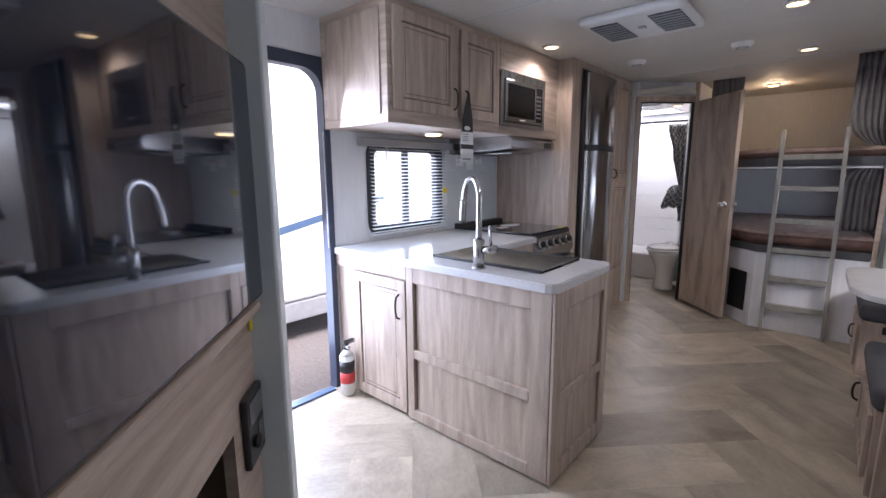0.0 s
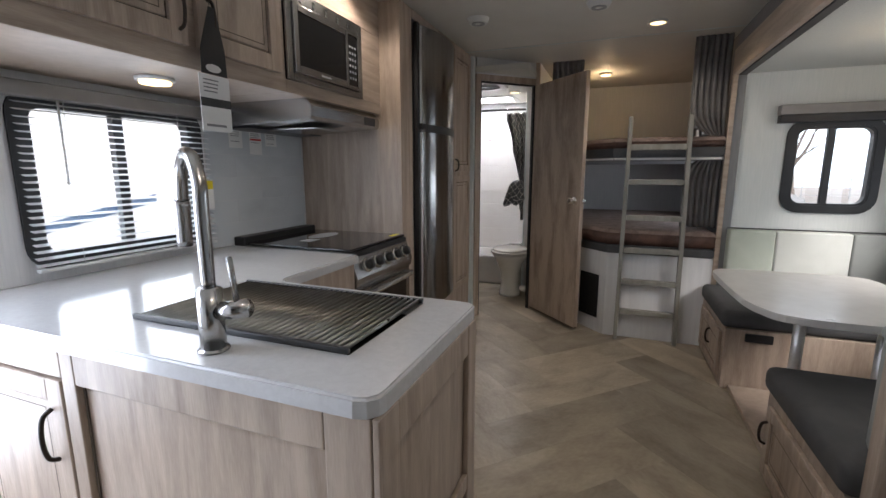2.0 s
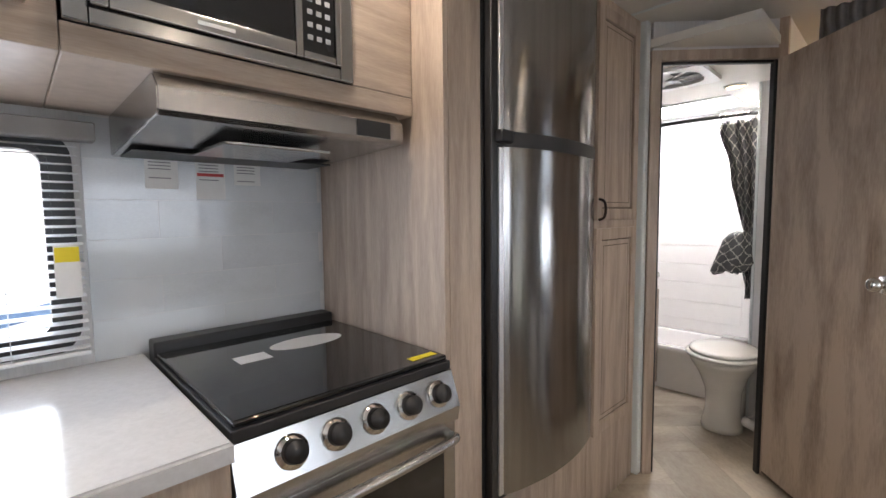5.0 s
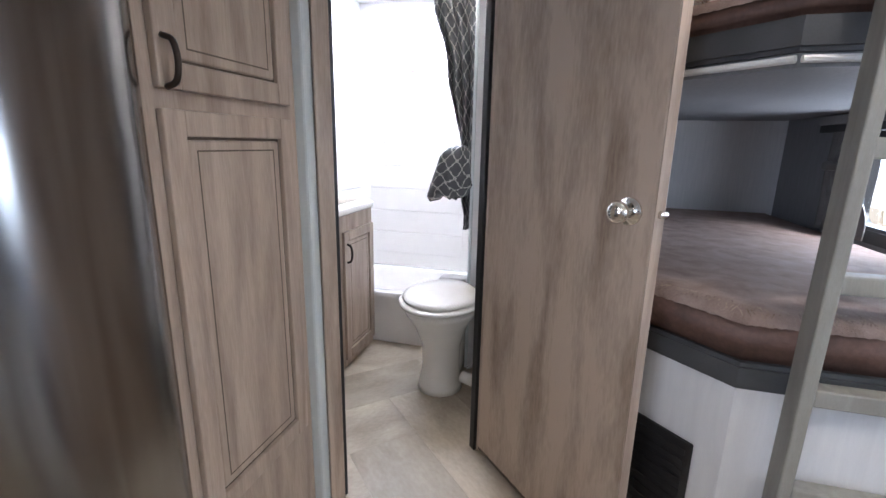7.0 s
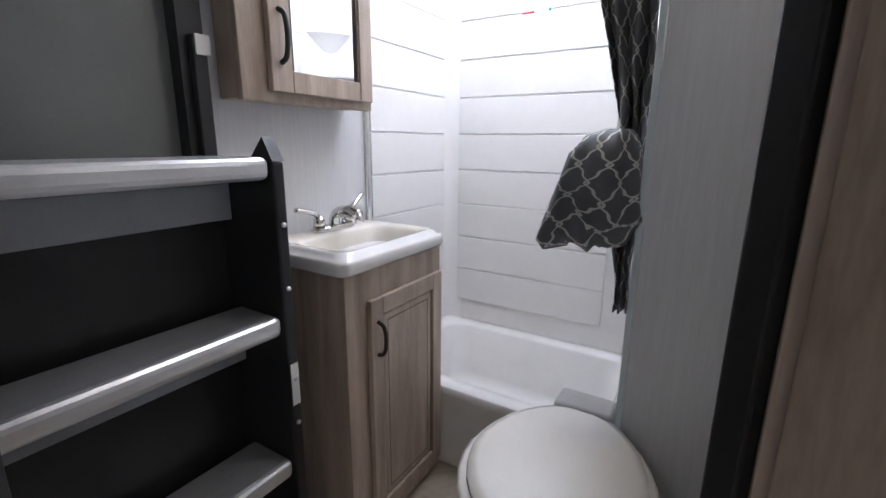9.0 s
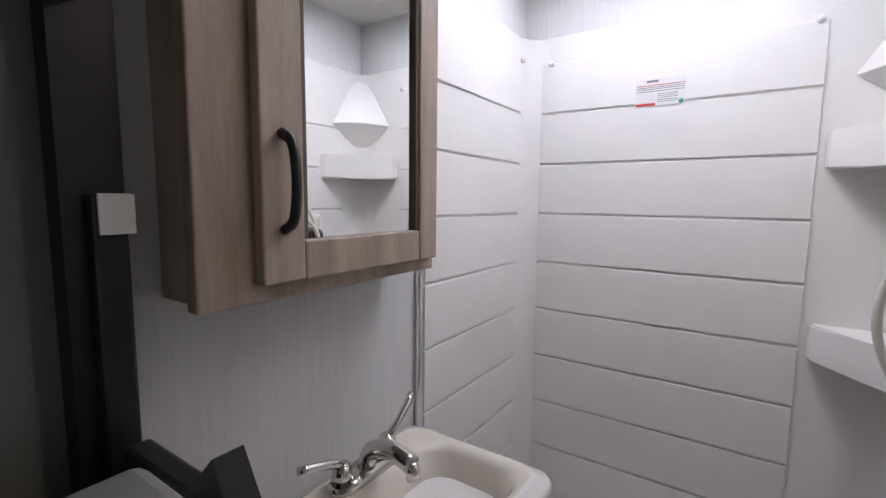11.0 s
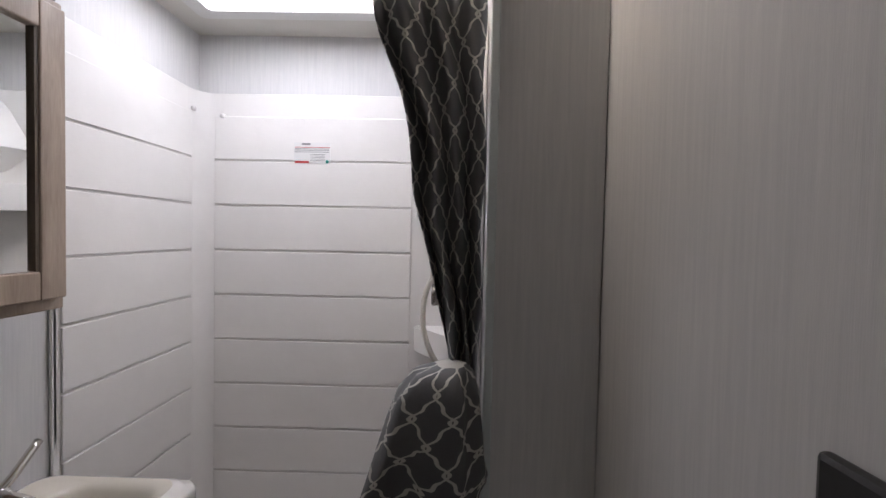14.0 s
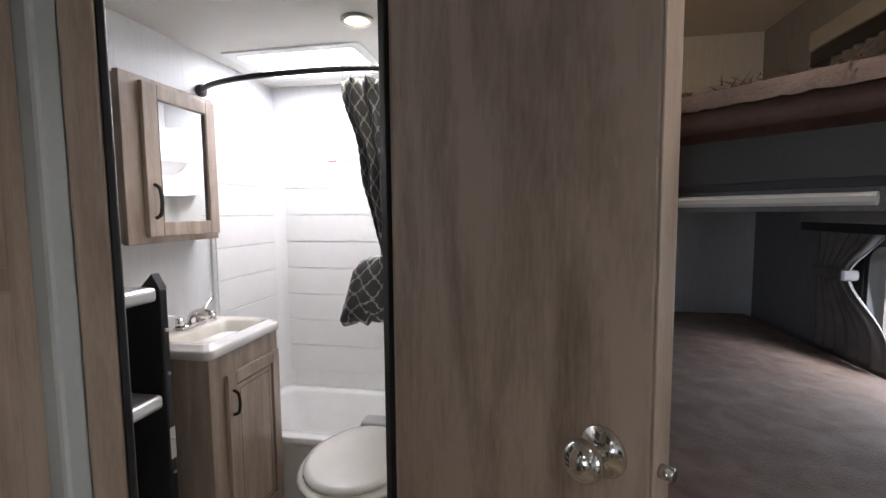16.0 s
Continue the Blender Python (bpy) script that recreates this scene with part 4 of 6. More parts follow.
boxes(th, "door_frame", [((UF, 3.445, 1.722), (UF + 0.022, 3.472, 1.998)), ((UF, 3.833, 1.722), (UF + 0.022, 3.851, 1.998)), ((UF, 3.473, 1.722), (UF + 0.022, 3.832, 1.755)), ((UF, 3.473, 1.97), (UF + 0.022, 3.832, 1.998)), ((UF, 3.94, 1.722), (UF + 0.022, 3.956, 1.998)), ((UF, 3.852, 1.722), (UF + 0.022, 3.939, 1.74)), ((UF, 3.852, 1.982), (UF + 0.022, 3.939, 1.998))], STEEL, 0.003)
box(th, "glass", (UF, 3.474, 1.756), (UF + 0.016, 3.831, 1.969), BLACK_GLASS, 0)
box(th, "keypad", (UF, 3.853, 1.741), (UF + 0.016, 3.938, 1.981), BLACK_GLASS, 0)
boxes(th, "keys", [((UF + 0.0163, 3.865 + j * 0.024, 1.77 + i * 0.03), (UF + 0.017, 3.879 + j * 0.024, 1.782 + i * 0.03)) for i in range(6) for j in range(3)], TRAILER_GREY, 0)
box(th, "badge", (UF + 0.0222, 3.619, 1.735), (UF + 0.0228, 3.693, 1.743), PAPER, 0)

th = thing("range_hood", "stainless range hood under the microwave cabinet", "range hood", (-1.6, 3.88, 1.52))
bm = bmesh.new()
prof = [(LX + 0.006, 1.634), (-1.38, 1.634), (-1.345, 1.6), (-1.345, 1.555), (-1.36, 1.545), (LX + 0.006, 1.52)]
join(bm, prism_bm(prof, 3.54, 4.16, lambda u, v, d: (u, d, v), 0.003))
put(th, "canopy", bm, STEEL)
boxes(th, "grille", [((-1.72, 3.7, 1.515), (-1.45, 3.98, 1.5235))], STEEL, 0.002)
boxes(th, "underside", [((LX + 0.02, 3.56, 1.518), (-1.73, 4.14, 1.521))], BLACK, 0)
box(th, "switches", (-1.3449, 4.0, 1.557), (-1.342, 4.11, 1.6), BLACK, 0.001)

th = thing("brochure_tag", "dark hanging brochure tag with a white card on the cabinet handle", "tag", (UF + 0.04, 2.98, 1.4))
put(th, "card", prism_bm([(2.937, 1.62), (3.04, 1.62), (3.037, 1.7), (3.02, 1.78), (3.012, 1.83), (2.985, 1.83), (2.968, 1.78), (2.942, 1.7)], UF + 0.05, UF + 0.052, lambda u, v, d: (d, u, v)), BLACK)
boxes(th, "leaflet", [((UF + 0.05, 2.925, 1.44), (UF + 0.052, 3.045, 1.618))], PAPER, 0)
boxes(th, "band", [((UF + 0.0523, 2.925, 1.518), (UF + 0.0528, 3.045, 1.545))], BLACK, 0)
boxes(th, "print", [((UF + 0.0523, 2.94, z), (UF + 0.0528, 3.0 - 0.2 * (1.6 - z), z + 0.004)) for z in (1.6, 1.588, 1.576, 1.564)] + [((UF + 0.0523, 2.94, 1.455), (UF + 0.0528, 3.02, 1.463))], INK, 0)
bm = bmesh.new()
join(bm, prism_bm([(0.03 * math.cos(i * 0.314), 0.013 * math.sin(i * 0.314)) for i in range(20)], UF + 0.0523, UF + 0.0528, lambda u, v, d: (d, 2.985 + u, 1.64 + v)))
put(th, "emblem", bm, PAPER)
tube(th, "loop", [(UF + 0.05, 2.99, 1.835), (UF + 0.045, 3.0, 1.86), (UF + 0.05, 3.01, 1.835)], 0.0015, BLACK, 6, 5)

# ---- refrigerator bay and pantry ----
FF = -1.23
th = thing("refrigerator_bay", "floor-to-ceiling driftwood-laminate bay round the refrigerator", "cabinet", (-1.6, 4.6, 0))
boxes(th, "side_panel", [((LX + 0.001, 4.21, 0), (FF, 4.23, CEIL - 0.002))], WOOD, 0.002)
boxes(th, "front_stile", [((FF - 0.02, 4.231, 0), (FF, 4.37, CEIL - 0.002)), ((FF - 0.02, 4.371, 0), (FF, 5.06, 0.36)), ((FF - 0.02, 4.371, 2.2), (FF, 5.06, CEIL - 0.002))], WOOD, 0.002)
box(th, "outlet", (FF + 0.0005, 4.27, 0.24), (FF + 0.006, 4.34, 0.34), BLACK, 0.003)
box(th, "paper_slip", (FF + 0.0065, 4.28, 0.1), (FF + 0.0075, 4.33, 0.25), PAPER, 0)
th = thing("refrigerator", "stainless two-door refrigerator with bowed doors and black trim", "refrigerator", (-1.5, 4.72, 0.36))
box(th, "case", (LX + 0.01, 4.375, 0.362), (FF - 0.002, 5.055, 2.198), BLACK, 0.004)


def bowed_door(z0, z1):
    bm = bmesh.new()
    n = 24
    y0, y1 = 4.42, 5.05
    F, Bk = [], []
    for i in range(n + 1):
        u = i / n
        e = min(u, 1 - u)
        x = FF + 0.03 + 0.055 * (1 - (2 * u - 1) ** 2) + (0 if e > 0.03 else -0.012 * (1 - e / 0.03))
        F.append((x, y0 + (y1 - y0) * u))
    line = F + [(FF + 0.001, y1), (FF + 0.001, y0)]
    join(bm, prism_bm(line, z0, z1, lambda u, v, d: (u, v, d)))
    return bm


ob = put(th, "freezer_door", bowed_door(1.6, 2.17), FRIDGE_STEEL, True, "bowed stainless freezer door")
ob2 = put(th, "door", bowed_door(0.41, 1.55), FRIDGE_STEEL, True, "bowed stainless refrigerator door")
for o in (ob, ob2):
    o.modifiers.new("edge_split", "EDGE_SPLIT").split_angle = radians(35)
put(th, "handle_gap", bowed_door(1.551, 1.599), BLACK, label="black recessed grip between the doors")
boxes(th, "edge_trim", [((FF + 0.001, 4.385, 0.4), (FF + 0.03, 4.418, 2.18))], BLACK, 0.004)
boxes(th, "hinge_trim", [((FF + 0.02, 4.42, 1.603), (FF + 0.0335, 4.445, 2.168)), ((FF + 0.02, 4.42, 0.412), (FF + 0.0335, 4.445, 1.548))], ALUMINIUM, 0.003)
box(th, "hinge", (FF + 0.03, 4.4, 1.56), (FF + 0.06, 4.46, 1.6), BLACK, 0.006)
th = thing("pantry_cabinet", "tall driftwood-laminate pantry cabinet with two raised-panel doors", "cabinet", (-1.6, 5.27, 0))
box(th, "body", (LX + 0.001, 5.062, 0), (FF, 5.535, CEIL - 0.002), WOOD, 0.002)
d = cabinet_door(th, "x", FF, 0.018, 5.09, 5.49, 0.36, 1.275, stile=0.05)
d2 = cabinet_door(th, "x", FF, 0.018, 5.09, 5.49, 1.31, 2.2, stile=0.05)
arch_handle(d2, (FF + 0.019, 5.105, 1.312), (FF + 0.019, 5.105, 1.4), (0.03, 0, 0))

# ---- fire extinguisher ----
th = thing("fire_extinguisher", "small white fire extinguisher with black and red label", "fire extinguisher", (-1.83, 2.36, 0.0))
ex, ey = -1.785, 2.385
bm = bmesh.new()
add_cyl(bm, (ex, ey, 0.01), (ex, ey, 0.27), 0.045, n=28, bev=0.008)
add_cyl(bm, (ex, ey, 0.268), (ex, ey, 0.3), 0.042, 0.018, n=28)
put(th, "bottle", bm, PLASTIC, True)
cyl(th, "label", (ex, ey, 0.16), (ex, ey, 0.235), 0.0456, BLACK, n=28)
cyl(th, "red_band", (ex, ey, 0.09), (ex, ey, 0.16), 0.0456, RED, n=28)
cyl(th, "neck", (ex, ey, 0.3), (ex, ey, 0.335), 0.016, BLACK, bev=0.003)
boxes(th, "lever", [((ex - 0.012, ey - 0.02, 0.336), (ex + 0.012, ey + 0.06, 0.344)), ((ex - 0.012, ey - 0.02, 0.352), (ex + 0.012, ey + 0.055, 0.36))], BLACK, 0.003)
cyl(th, "gauge", (ex + 0.012, ey, 0.32), (ex + 0.024, ey, 0.32), 0.012, PAPER)

# ---- dinette in the slide-out ----
BF = 0.62


def bench(name, y0, y1, label):
    th = thing(name, label, "bench", (1.2, (y0 + y1) / 2, 0), group="dinette benches")
    box(th, "box", (BF, y0, 0), (SLIDE_X - 0.002, y1, 0.38), WOOD, 0.003)
    d = cabinet_door(th, "x", BF, -0.018, y0 + 0.06, y1 - 0.06, 0.05, 0.34, stile=0.05)
    ym = y1 - 0.09 if y0 < 4 else y0 + 0.3
    arch_handle(d, (BF - 0.02, ym, 0.18), (BF - 0.02, ym, 0.28), (-0.026, 0, 0))
    box(th, "seat_cushion", (BF - 0.02, y0 + 0.002, 0.382), (SLIDE_X - 0.004, y1 + (0.03 if y0 < 4 else 0), 0.49), CHARCOAL, 0.035, 4, True, "charcoal seat cushion")
    return th


b1 = bench("dinette_bench", 3.28, 3.98, "driftwood-laminate dinette bench with a charcoal cushion")
b2 = bench("dinette_bench", 4.8, 5.52, "driftwood-laminate dinette bench with a charcoal cushion")
box(b2, "drawer_pull", (0.72, 4.778, 0.315), (0.86, 4.799, 0.365), BLACK, 0.006)
th = thing("bench_end_panel", "tall driftwood-laminate end panel of the dinette bench", "panel", (1.2, 3.25, 0))
box(th, "panel", (0.64, 3.22, 0), (SLIDE_X - 0.002, 3.278, 0.868), WOOD, 0.004)
box(th, "cap", (0.63, 3.2, 0.869), (SLIDE_X - 0.002, 3.3, 0.908), GREY_VINYL, 0.016, 3, True, "grey padded vinyl cap")
box(th, "back_cushion", (0.68, 3.302, 0.492), (SLIDE_X - 0.01, 3.4, 0.9), GREY_VINYL, 0.03, 3, True)
bc = thing("back_cushion", "three-tone sage, pale and grey vinyl back cushion", "cushion", (1.2, 5.47, 0.492))
for a, b, m in ((0.72, 1.0, SAGE), (1.0, 1.42, PALE), (1.42, 1.7, GREY_VINYL)):
    box(bc, "segment", (a + 0.001, 5.43, 0.492), (b - 0.001, SLIDE_END - 0.003, 0.905), m, 0.014, 3, True)
box(bc, "piping", (0.72, 5.505, 0.906), (1.7, SLIDE_END - 0.003, 0.913), BLACK, 0.002)
bc = thing("back_cushion", "grey and pale vinyl back cushion along the slide wall", "cushion", (1.72, 4.6, 0.492))
for a, b, m in ((4.9, 5.42, GREY_VINYL), (4.55, 4.9, PALE), (4.0, 4.55, GREY_VINYL), (3.41, 4.0, PALE)):
    box(bc, "segment", (1.68, a + 0.001, 0.492), (SLIDE_X - 0.003, b - 0.001, 0.905), m, 0.014, 3, True)
box(None, "slide_floor_step", (BF + 0.04, 3.985, -0.003), (SLIDE_X - 0.003, 4.798, 0.03), WOOD_H, 0.004)
tagged(bpy.data.objects["slide_floor_step"], "wood-grain raised floor under the dinette table", "floor", kind="structure")
th = thing("dinette_table", "pale laminate dinette table with clipped corners on two steel legs", "table", (1.15, 4.4, 0.03))
tb = [(0.51, 4.1), (0.5, 4.66), (0.54, 4.77), (0.64, 4.81), (1.14, 4.81), (1.22, 4.77), (1.25, 4.68), (1.25, 4.02), (1.22, 3.91), (1.13, 3.86), (0.7, 3.86), (0.57, 3.93)]
tb = [(p.x, p.y) for p in smooth_path([(x, y, 0) for x, y in tb + tb[:1]], 4)[:-1]]
put(th, "top", prism_bm(tb, 0.715, 0.745, lambda u, v, d: (u, v, d), 0.005), TABLE)
for lx, ly in ((0.84, 4.4), (1.1, 4.25)):
    cyl(th, "leg", (lx, ly, 0.03), (lx, ly, 0.714), 0.026, ALUMINIUM, n=24)
    cyl(th, "foot", (lx, ly, 0.0305), (lx, ly, 0.05), 0.07, STEEL, r2=0.04, n=24)
th = thing("pendant_lamp", "black two-arm ceiling lamp with smoked glass shades", "lamp", (1.32, 4.53, 1.755))
box(th, "plate", (1.2, 4.5, SLIDE_CEIL - 0.026), (1.45, 4.56, SLIDE_CEIL - 0.001), BLACK, 0.006)
for lx, s in ((1.22, 1), (1.43, -1)):
    tube(th, "arm", [(lx + s * 0.05, 4.53, SLIDE_CEIL - 0.025), (lx + s * 0.045, 4.53, SLIDE_CEIL - 0.06), (lx + s * 0.01, 4.53, SLIDE_CEIL - 0.075), (lx, 4.53, SLIDE_CEIL - 0.08)], 0.007, BLACK, 8, 4)
    cyl(th, "socket", (lx, 4.53, 1.855), (lx, 4.53, 1.89), 0.03, BLACK, r2=0.015)
    bm = bmesh.new()
    n = 24
    for r0, r1, z0, z1 in ((0.034, 0.046, 1.86, 1.825), (0.046, 0.044, 1.825, 1.715)):
        add = [[bm.verts.new((lx + r * math.cos(2 * math.pi * k / n), 4.53 + r * math.sin(2 * math.pi * k / n), z)) for k in range(n)] for r, z in ((r0, z0), (r1, z1))]
        for k in range(n):
            bm.faces.new((add[0][k], add[0][(k + 1) % n], add[1][(k + 1) % n], add[1][k]))
    sh = put(th, "shade", bm, SMOKE, True, "smoked glass cylinder shade")
    sh.visible_shadow = False
    bm = bmesh.new()
    bmesh.ops.create_uvsphere(bm, u_segments=14, v_segments=10, radius=0.022)
    bmesh.ops.transform(bm, matrix=Matrix.Translation((lx, 4.53, 1.815)) @ Matrix.Diagonal((1, 1, 1.5, 1)), verts=bm.verts)
    bb = put(th, "bulb", bm, BULB, True)
    bb.visible_shadow = False

# ---- recliner beside the bench ----
th = thing("recliner_sofa", "light grey leatherette reclining sofa with a cup holder in its arm", "sofa", (1.3, 2.7, 0))
box(th, "arm", (0.805, 2.92, 0.03), (SLIDE_X - 0.06, 3.17, 0.648), SOFA, 0.05, 5, True)
box(th, "seat", (0.84, 1.6, 0.05), (1.6, 2.915, 0.46), SOFA, 0.06, 5, True)
box(th, "back", (1.42, 1.62, 0.3), (SLIDE_X - 0.05, 2.91, 1.02), SOFA, 0.07, 5, True)
box(th, "far_arm", (0.78, 1.35, 0.03), (SLIDE_X - 0.06, 1.595, 0.66), SOFA, 0.05, 5, True)
cyl(th, "cup_holder", (0.95, 3.05, 0.643), (0.95, 3.05, 0.652), 0.05, BLACK, n=28)
box(th, "recline_handle", (0.79, 2.99, 0.5), (0.804, 3.06, 0.525), BLACK, 0.004)

# ---- bunks ----
flat = lambda u, v, d: (u, v, d)


def inset(o):
    return [(0.66, 5.5 + o), (-0.08 + o * 0.4, 5.5 + o), (-0.7 + o, 6.12 + o * 0.4), (-0.7 + o, REAR - 0.01), (0.66, REAR - 0.01)]


th = thing("bunk_bed", "built-in bunk beds with white base and dark vinyl edges", "bunk bed", (0, 6.4, 0))
put(th, "base", prism_bm(inset(0.012), 0.0, 0.675, flat), WHITE_WOOD, label="whitewashed bunk base panel")
put(th, "lower_edge", prism_bm(inset(0.0), 0.676, 0.742, flat, 0.01), BUNK_GREY, label="dark grey vinyl bunk edge")
put(th, "upper_edge", prism_bm(inset(0.0), 1.413, 1.48, flat, 0.01), BUNK_GREY, label="dark grey vinyl bunk edge")
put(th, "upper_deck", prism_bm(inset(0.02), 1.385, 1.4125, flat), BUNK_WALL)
bm = bmesh.new()
for a, b in (((0.64, 5.507), (-0.07, 5.507)), ((-0.08, 5.51), (-0.62, 6.05))):
    add_tube(bm, [(a[0], a[1], 1.399), (b[0], b[1], 1.399)], 0.008, 8)
put(th, "light_strip", bm, PLASTIC, label="white trim strip under the upper bunk")
base_panels = thing("bunk_vent", "black vent grille in the bunk base", "vent", (-0.08, 5.5, 0.12), 135, True)
box(base_panels, "frame", (0.07, -0.006, 0.0), (0.28, 0.004, 0.36), BLACK, 0.004)
boxes(base_panels, "louvre", [((0.085, 0.0045, 0.02 + k * 0.03), (0.265, 0.008, 0.035 + k * 0.03)) for k in range(11)], BLACK, 0.001)


def blanket(name, z0, z1, label):
    th = thing(name, label, "mattress", (0, 6.4, z0))
    put(th, "mattress", prism_bm(inset(0.008), z0 + 0.001, z1 - 0.02, flat, 0.012), FUR_SIDE, True, "brown hide side of the mattress, colour darkened for shade")
    rng = random.Random(5)
    top = bmesh.new()
    n, ring = 90, []
    edge_pts = [((0.655, 5.503), (-0.078, 5.503)), ((-0.078, 5.503), (-0.698, 6.123))]
    for (ax, ay), (bx, by) in edge_pts:
        for k in range(n):
            f = k / n
            w = rng.uniform(-0.0015, 0.0015)
            ring.append((ax + (bx - ax) * f, ay + (by - ay) * f, z1 - 0.03 + w))
    ring += [(-0.698, REAR - 0.012, z1 - 0.03), (0.655, REAR - 0.012, z1 - 0.03)]
    c = Vector((0.0, 6.55, 0))
    loops_ = []
    for shrink, lift in ((1.0, -0.03), (0.996, -0.014), (0.98, -0.003), (0.95, 0.001), (0.85, 0.004), (0.5, 0.006), (0.15, 0.006)):
        loops_.append([(c.x + (x - c.x) * shrink, c.y + (y - c.y) * shrink, z if shrink == 1.0 else z1 + lift) for x, y, z in ring])
    rows_ = [[top.verts.new(p) for p in L] for L in loops_]
    for a, b in zip(rows_, rows_[1:]):
        for k in range(len(a)):
            top.faces.new((a[k], a[(k + 1) % len(a)], b[(k + 1) % len(a)], b[k]))
    top.faces.new(rows_[-1])
    put(th, "blanket", top, FUR, True, "brown plush blanket with a ragged fringe")
    bm = bmesh.new()
    for (ax, ay), (bx, by) in edge_pts:
        L0 = math.hypot(bx - ax, by - ay)
        nx, ny = (by - ay) / L0, -(bx - ax) / L0
        if ny > 0:
            nx, ny = -nx, -ny
        for k in range(420):
            f = rng.random()
            clump = 0.5 + 0.5 * math.sin(f * 37 + ax * 5)
            x, y = ax + (bx - ax) * f - nx * rng.uniform(0.0, 0.07), ay + (by - ay) * f - ny * rng.uniform(0.0, 0.07)
            L = rng.uniform(0.02, 0.045) * (0.6 + 0.7 * clump)
            t_ = rng.uniform(-0.8, 0.8)
            dx, dy = nx + t_ * (bx - ax) / L0, ny + t_ * (by - ay) / L0
            p = Vector((x, y, z1 + 0.001))
            q = p + Vector((dx * L, dy * L, rng.uniform(-0.028, 0.012) * clump))
            sd = Vector((-dy, dx, 0)).normalized() * 0.0017
            bm.faces.new([bm.verts.new(v) for v in (p - sd, p + sd, q)])
    tagged(put(th, "plush_fibres", bm, FUR_TIP), kind="stuff")


blanket("bunk_mattress", 0.743, 0.866, "brown plush blanket over the lower bunk mattress")
blanket("bunk_mattress", 1.481, 1.555, "brown plush blanket over the upper bunk mattress")
th = thing("bunk_ladder", "grey-painted wooden bunk ladder with flat rungs", "ladder", (0.24, 5.47, 0))
bm = bmesh.new()
for x0, x1 in ((0.02, 0.03), (0.44, 0.42)):
    t = bmesh.new()
    add_box(t, (-0.014, -0.03, 0), (0.014, 0.03, 1.7), 0.004)
    join(bm, t, Matrix.Translation((x0, 5.452, 0.0)) @ Matrix.Rotation((x1 - x0) / 1.7, 4, "Y"))
put(th, "rail", bm, LADDER)
for z in (0.23, 0.47, 0.715, 0.965, 1.23, 1.482):
    box(th, "rung", (0.04, 5.43, z - 0.02), (0.42, 5.474, z + 0.02), LADDER, 0.004)


def drape(name, x0, x1, y, z0, z1, label, pinch=None, waist=0.35, axis="x"):
    th = thing(name, label, "curtain", ((x0 + x1) / 2, y, z0) if axis == "x" else (y, (x0 + x1) / 2, z0))
    bm = bmesh.new()
    nu, nv = 40, 24
    rows = []
    for j in range(nv + 1):
        z = z0 + (z1 - z0) * j / nv
        k = 1.0
        if pinch:
            k = 1 - (1 - waist) * math.exp(-((z - pinch) / 0.12) ** 2)
        row = []
        for i in range(nu + 1):
            u = i / nu
            c = x1
            x = c + (x0 - c) * (1 - u) * k
            w = 0.012 * math.sin(u * 6 * 2 * math.pi + 0.6 * math.sin(j * 0.4)) * (0.6 + 0.4 * k)
            row.append(bm.verts.new((x, y + w, z) if axis == "x" else (y + w, x, z)))
        rows.append(row)
    for a, b in zip(rows, rows[1:]):
        for i in range(nu):
            bm.faces.new((a[i], a[i + 1], b[i + 1], b[i]))
    ob = put(th, "cloth", bm, DRAPE, True)
    ob.modifiers.new("thick", "SOLIDIFY").thickness = 0.004
    if pinch:
        box(th, "tie", (x1 + (x0 - x1) * waist - 0.01, y - 0.03, pinch - 0.02) if axis == "x" else (y - 0.03, x1 + (x0 - x1) * waist - 0.01, pinch - 0.02), (x1 + 0.005, y + 0.03, pinch + 0.02) if axis == "x" else (y + 0.03, x1 + 0.005, pinch + 0.02), DRAPE, 0.012)


drape("bunk_curtain", 0.42, 0.65, 5.58, 0.9, CEIL - 0.005, "dark grey privacy curtain gathered beside the bunks", 1.5, 0.3)
drape("window_curtain", 6.5, 6.84, RX - 0.05, 0.88, 1.36, "grey curtain tied back at the lower bunk window", 1.16, 0.45, "y")
drape("window_curtain", 6.5, 6.84, RX - 0.05, 1.57, 2.0, "grey curtain tied back at the upper bunk window", 1.72, 0.45, "y")
drape("door_curtain", -0.62, -0.36, 6.0, 2.02, CEIL - 0.004, "short dark curtain bunched at the ceiling above the door", None)

# ---- bathroom: tub and surround ----
TX0, TX1, TY0, TY1 = LX + 0.006, -0.957, 6.83, REAR - 0.002
th = thing("bathtub", "glossy white acrylic bathtub with a raised apron", "bathtub", (-1.44, 7.13, 0))
TZ = 0.33
boxes(th, "apron", [((TX0, TY0, 0), (TX1, TY0 + 0.03, TZ - 0.03))], ACRYLIC, 0.006)
bm = bmesh.new()
o = [(TX0, TY0 - 0.012), (TX1, TY0 - 0.012), (TX1, TY1), (TX0, TY1)]
cx, cy = (TX0 + TX1) / 2, (TY0 + TY1) / 2
W2, H2 = TX1 - TX0, TY1 - TY0 + 0.012


def rr(w, h, r, z, dy=0.0):
    return [(cx + u, cy - 0.006 + dy + v, z) for u, v in rounded(w, h, r, 6)]


loops = [rr(W2, H2, 0.006, TZ - 0.035), rr(W2, H2, 0.006, TZ - 0.004), rr(W2 - 0.01, H2 - 0.01, 0.008, TZ), rr(W2 - 0.13, H2 - 0.13, 0.08, TZ), rr(W2 - 0.15, H2 - 0.15, 0.09, TZ - 0.012), rr(W2 - 0.22, H2 - 0.2, 0.1, 0.1), rr(W2 - 0.3, H2 - 0.28, 0.1, 0.07)]


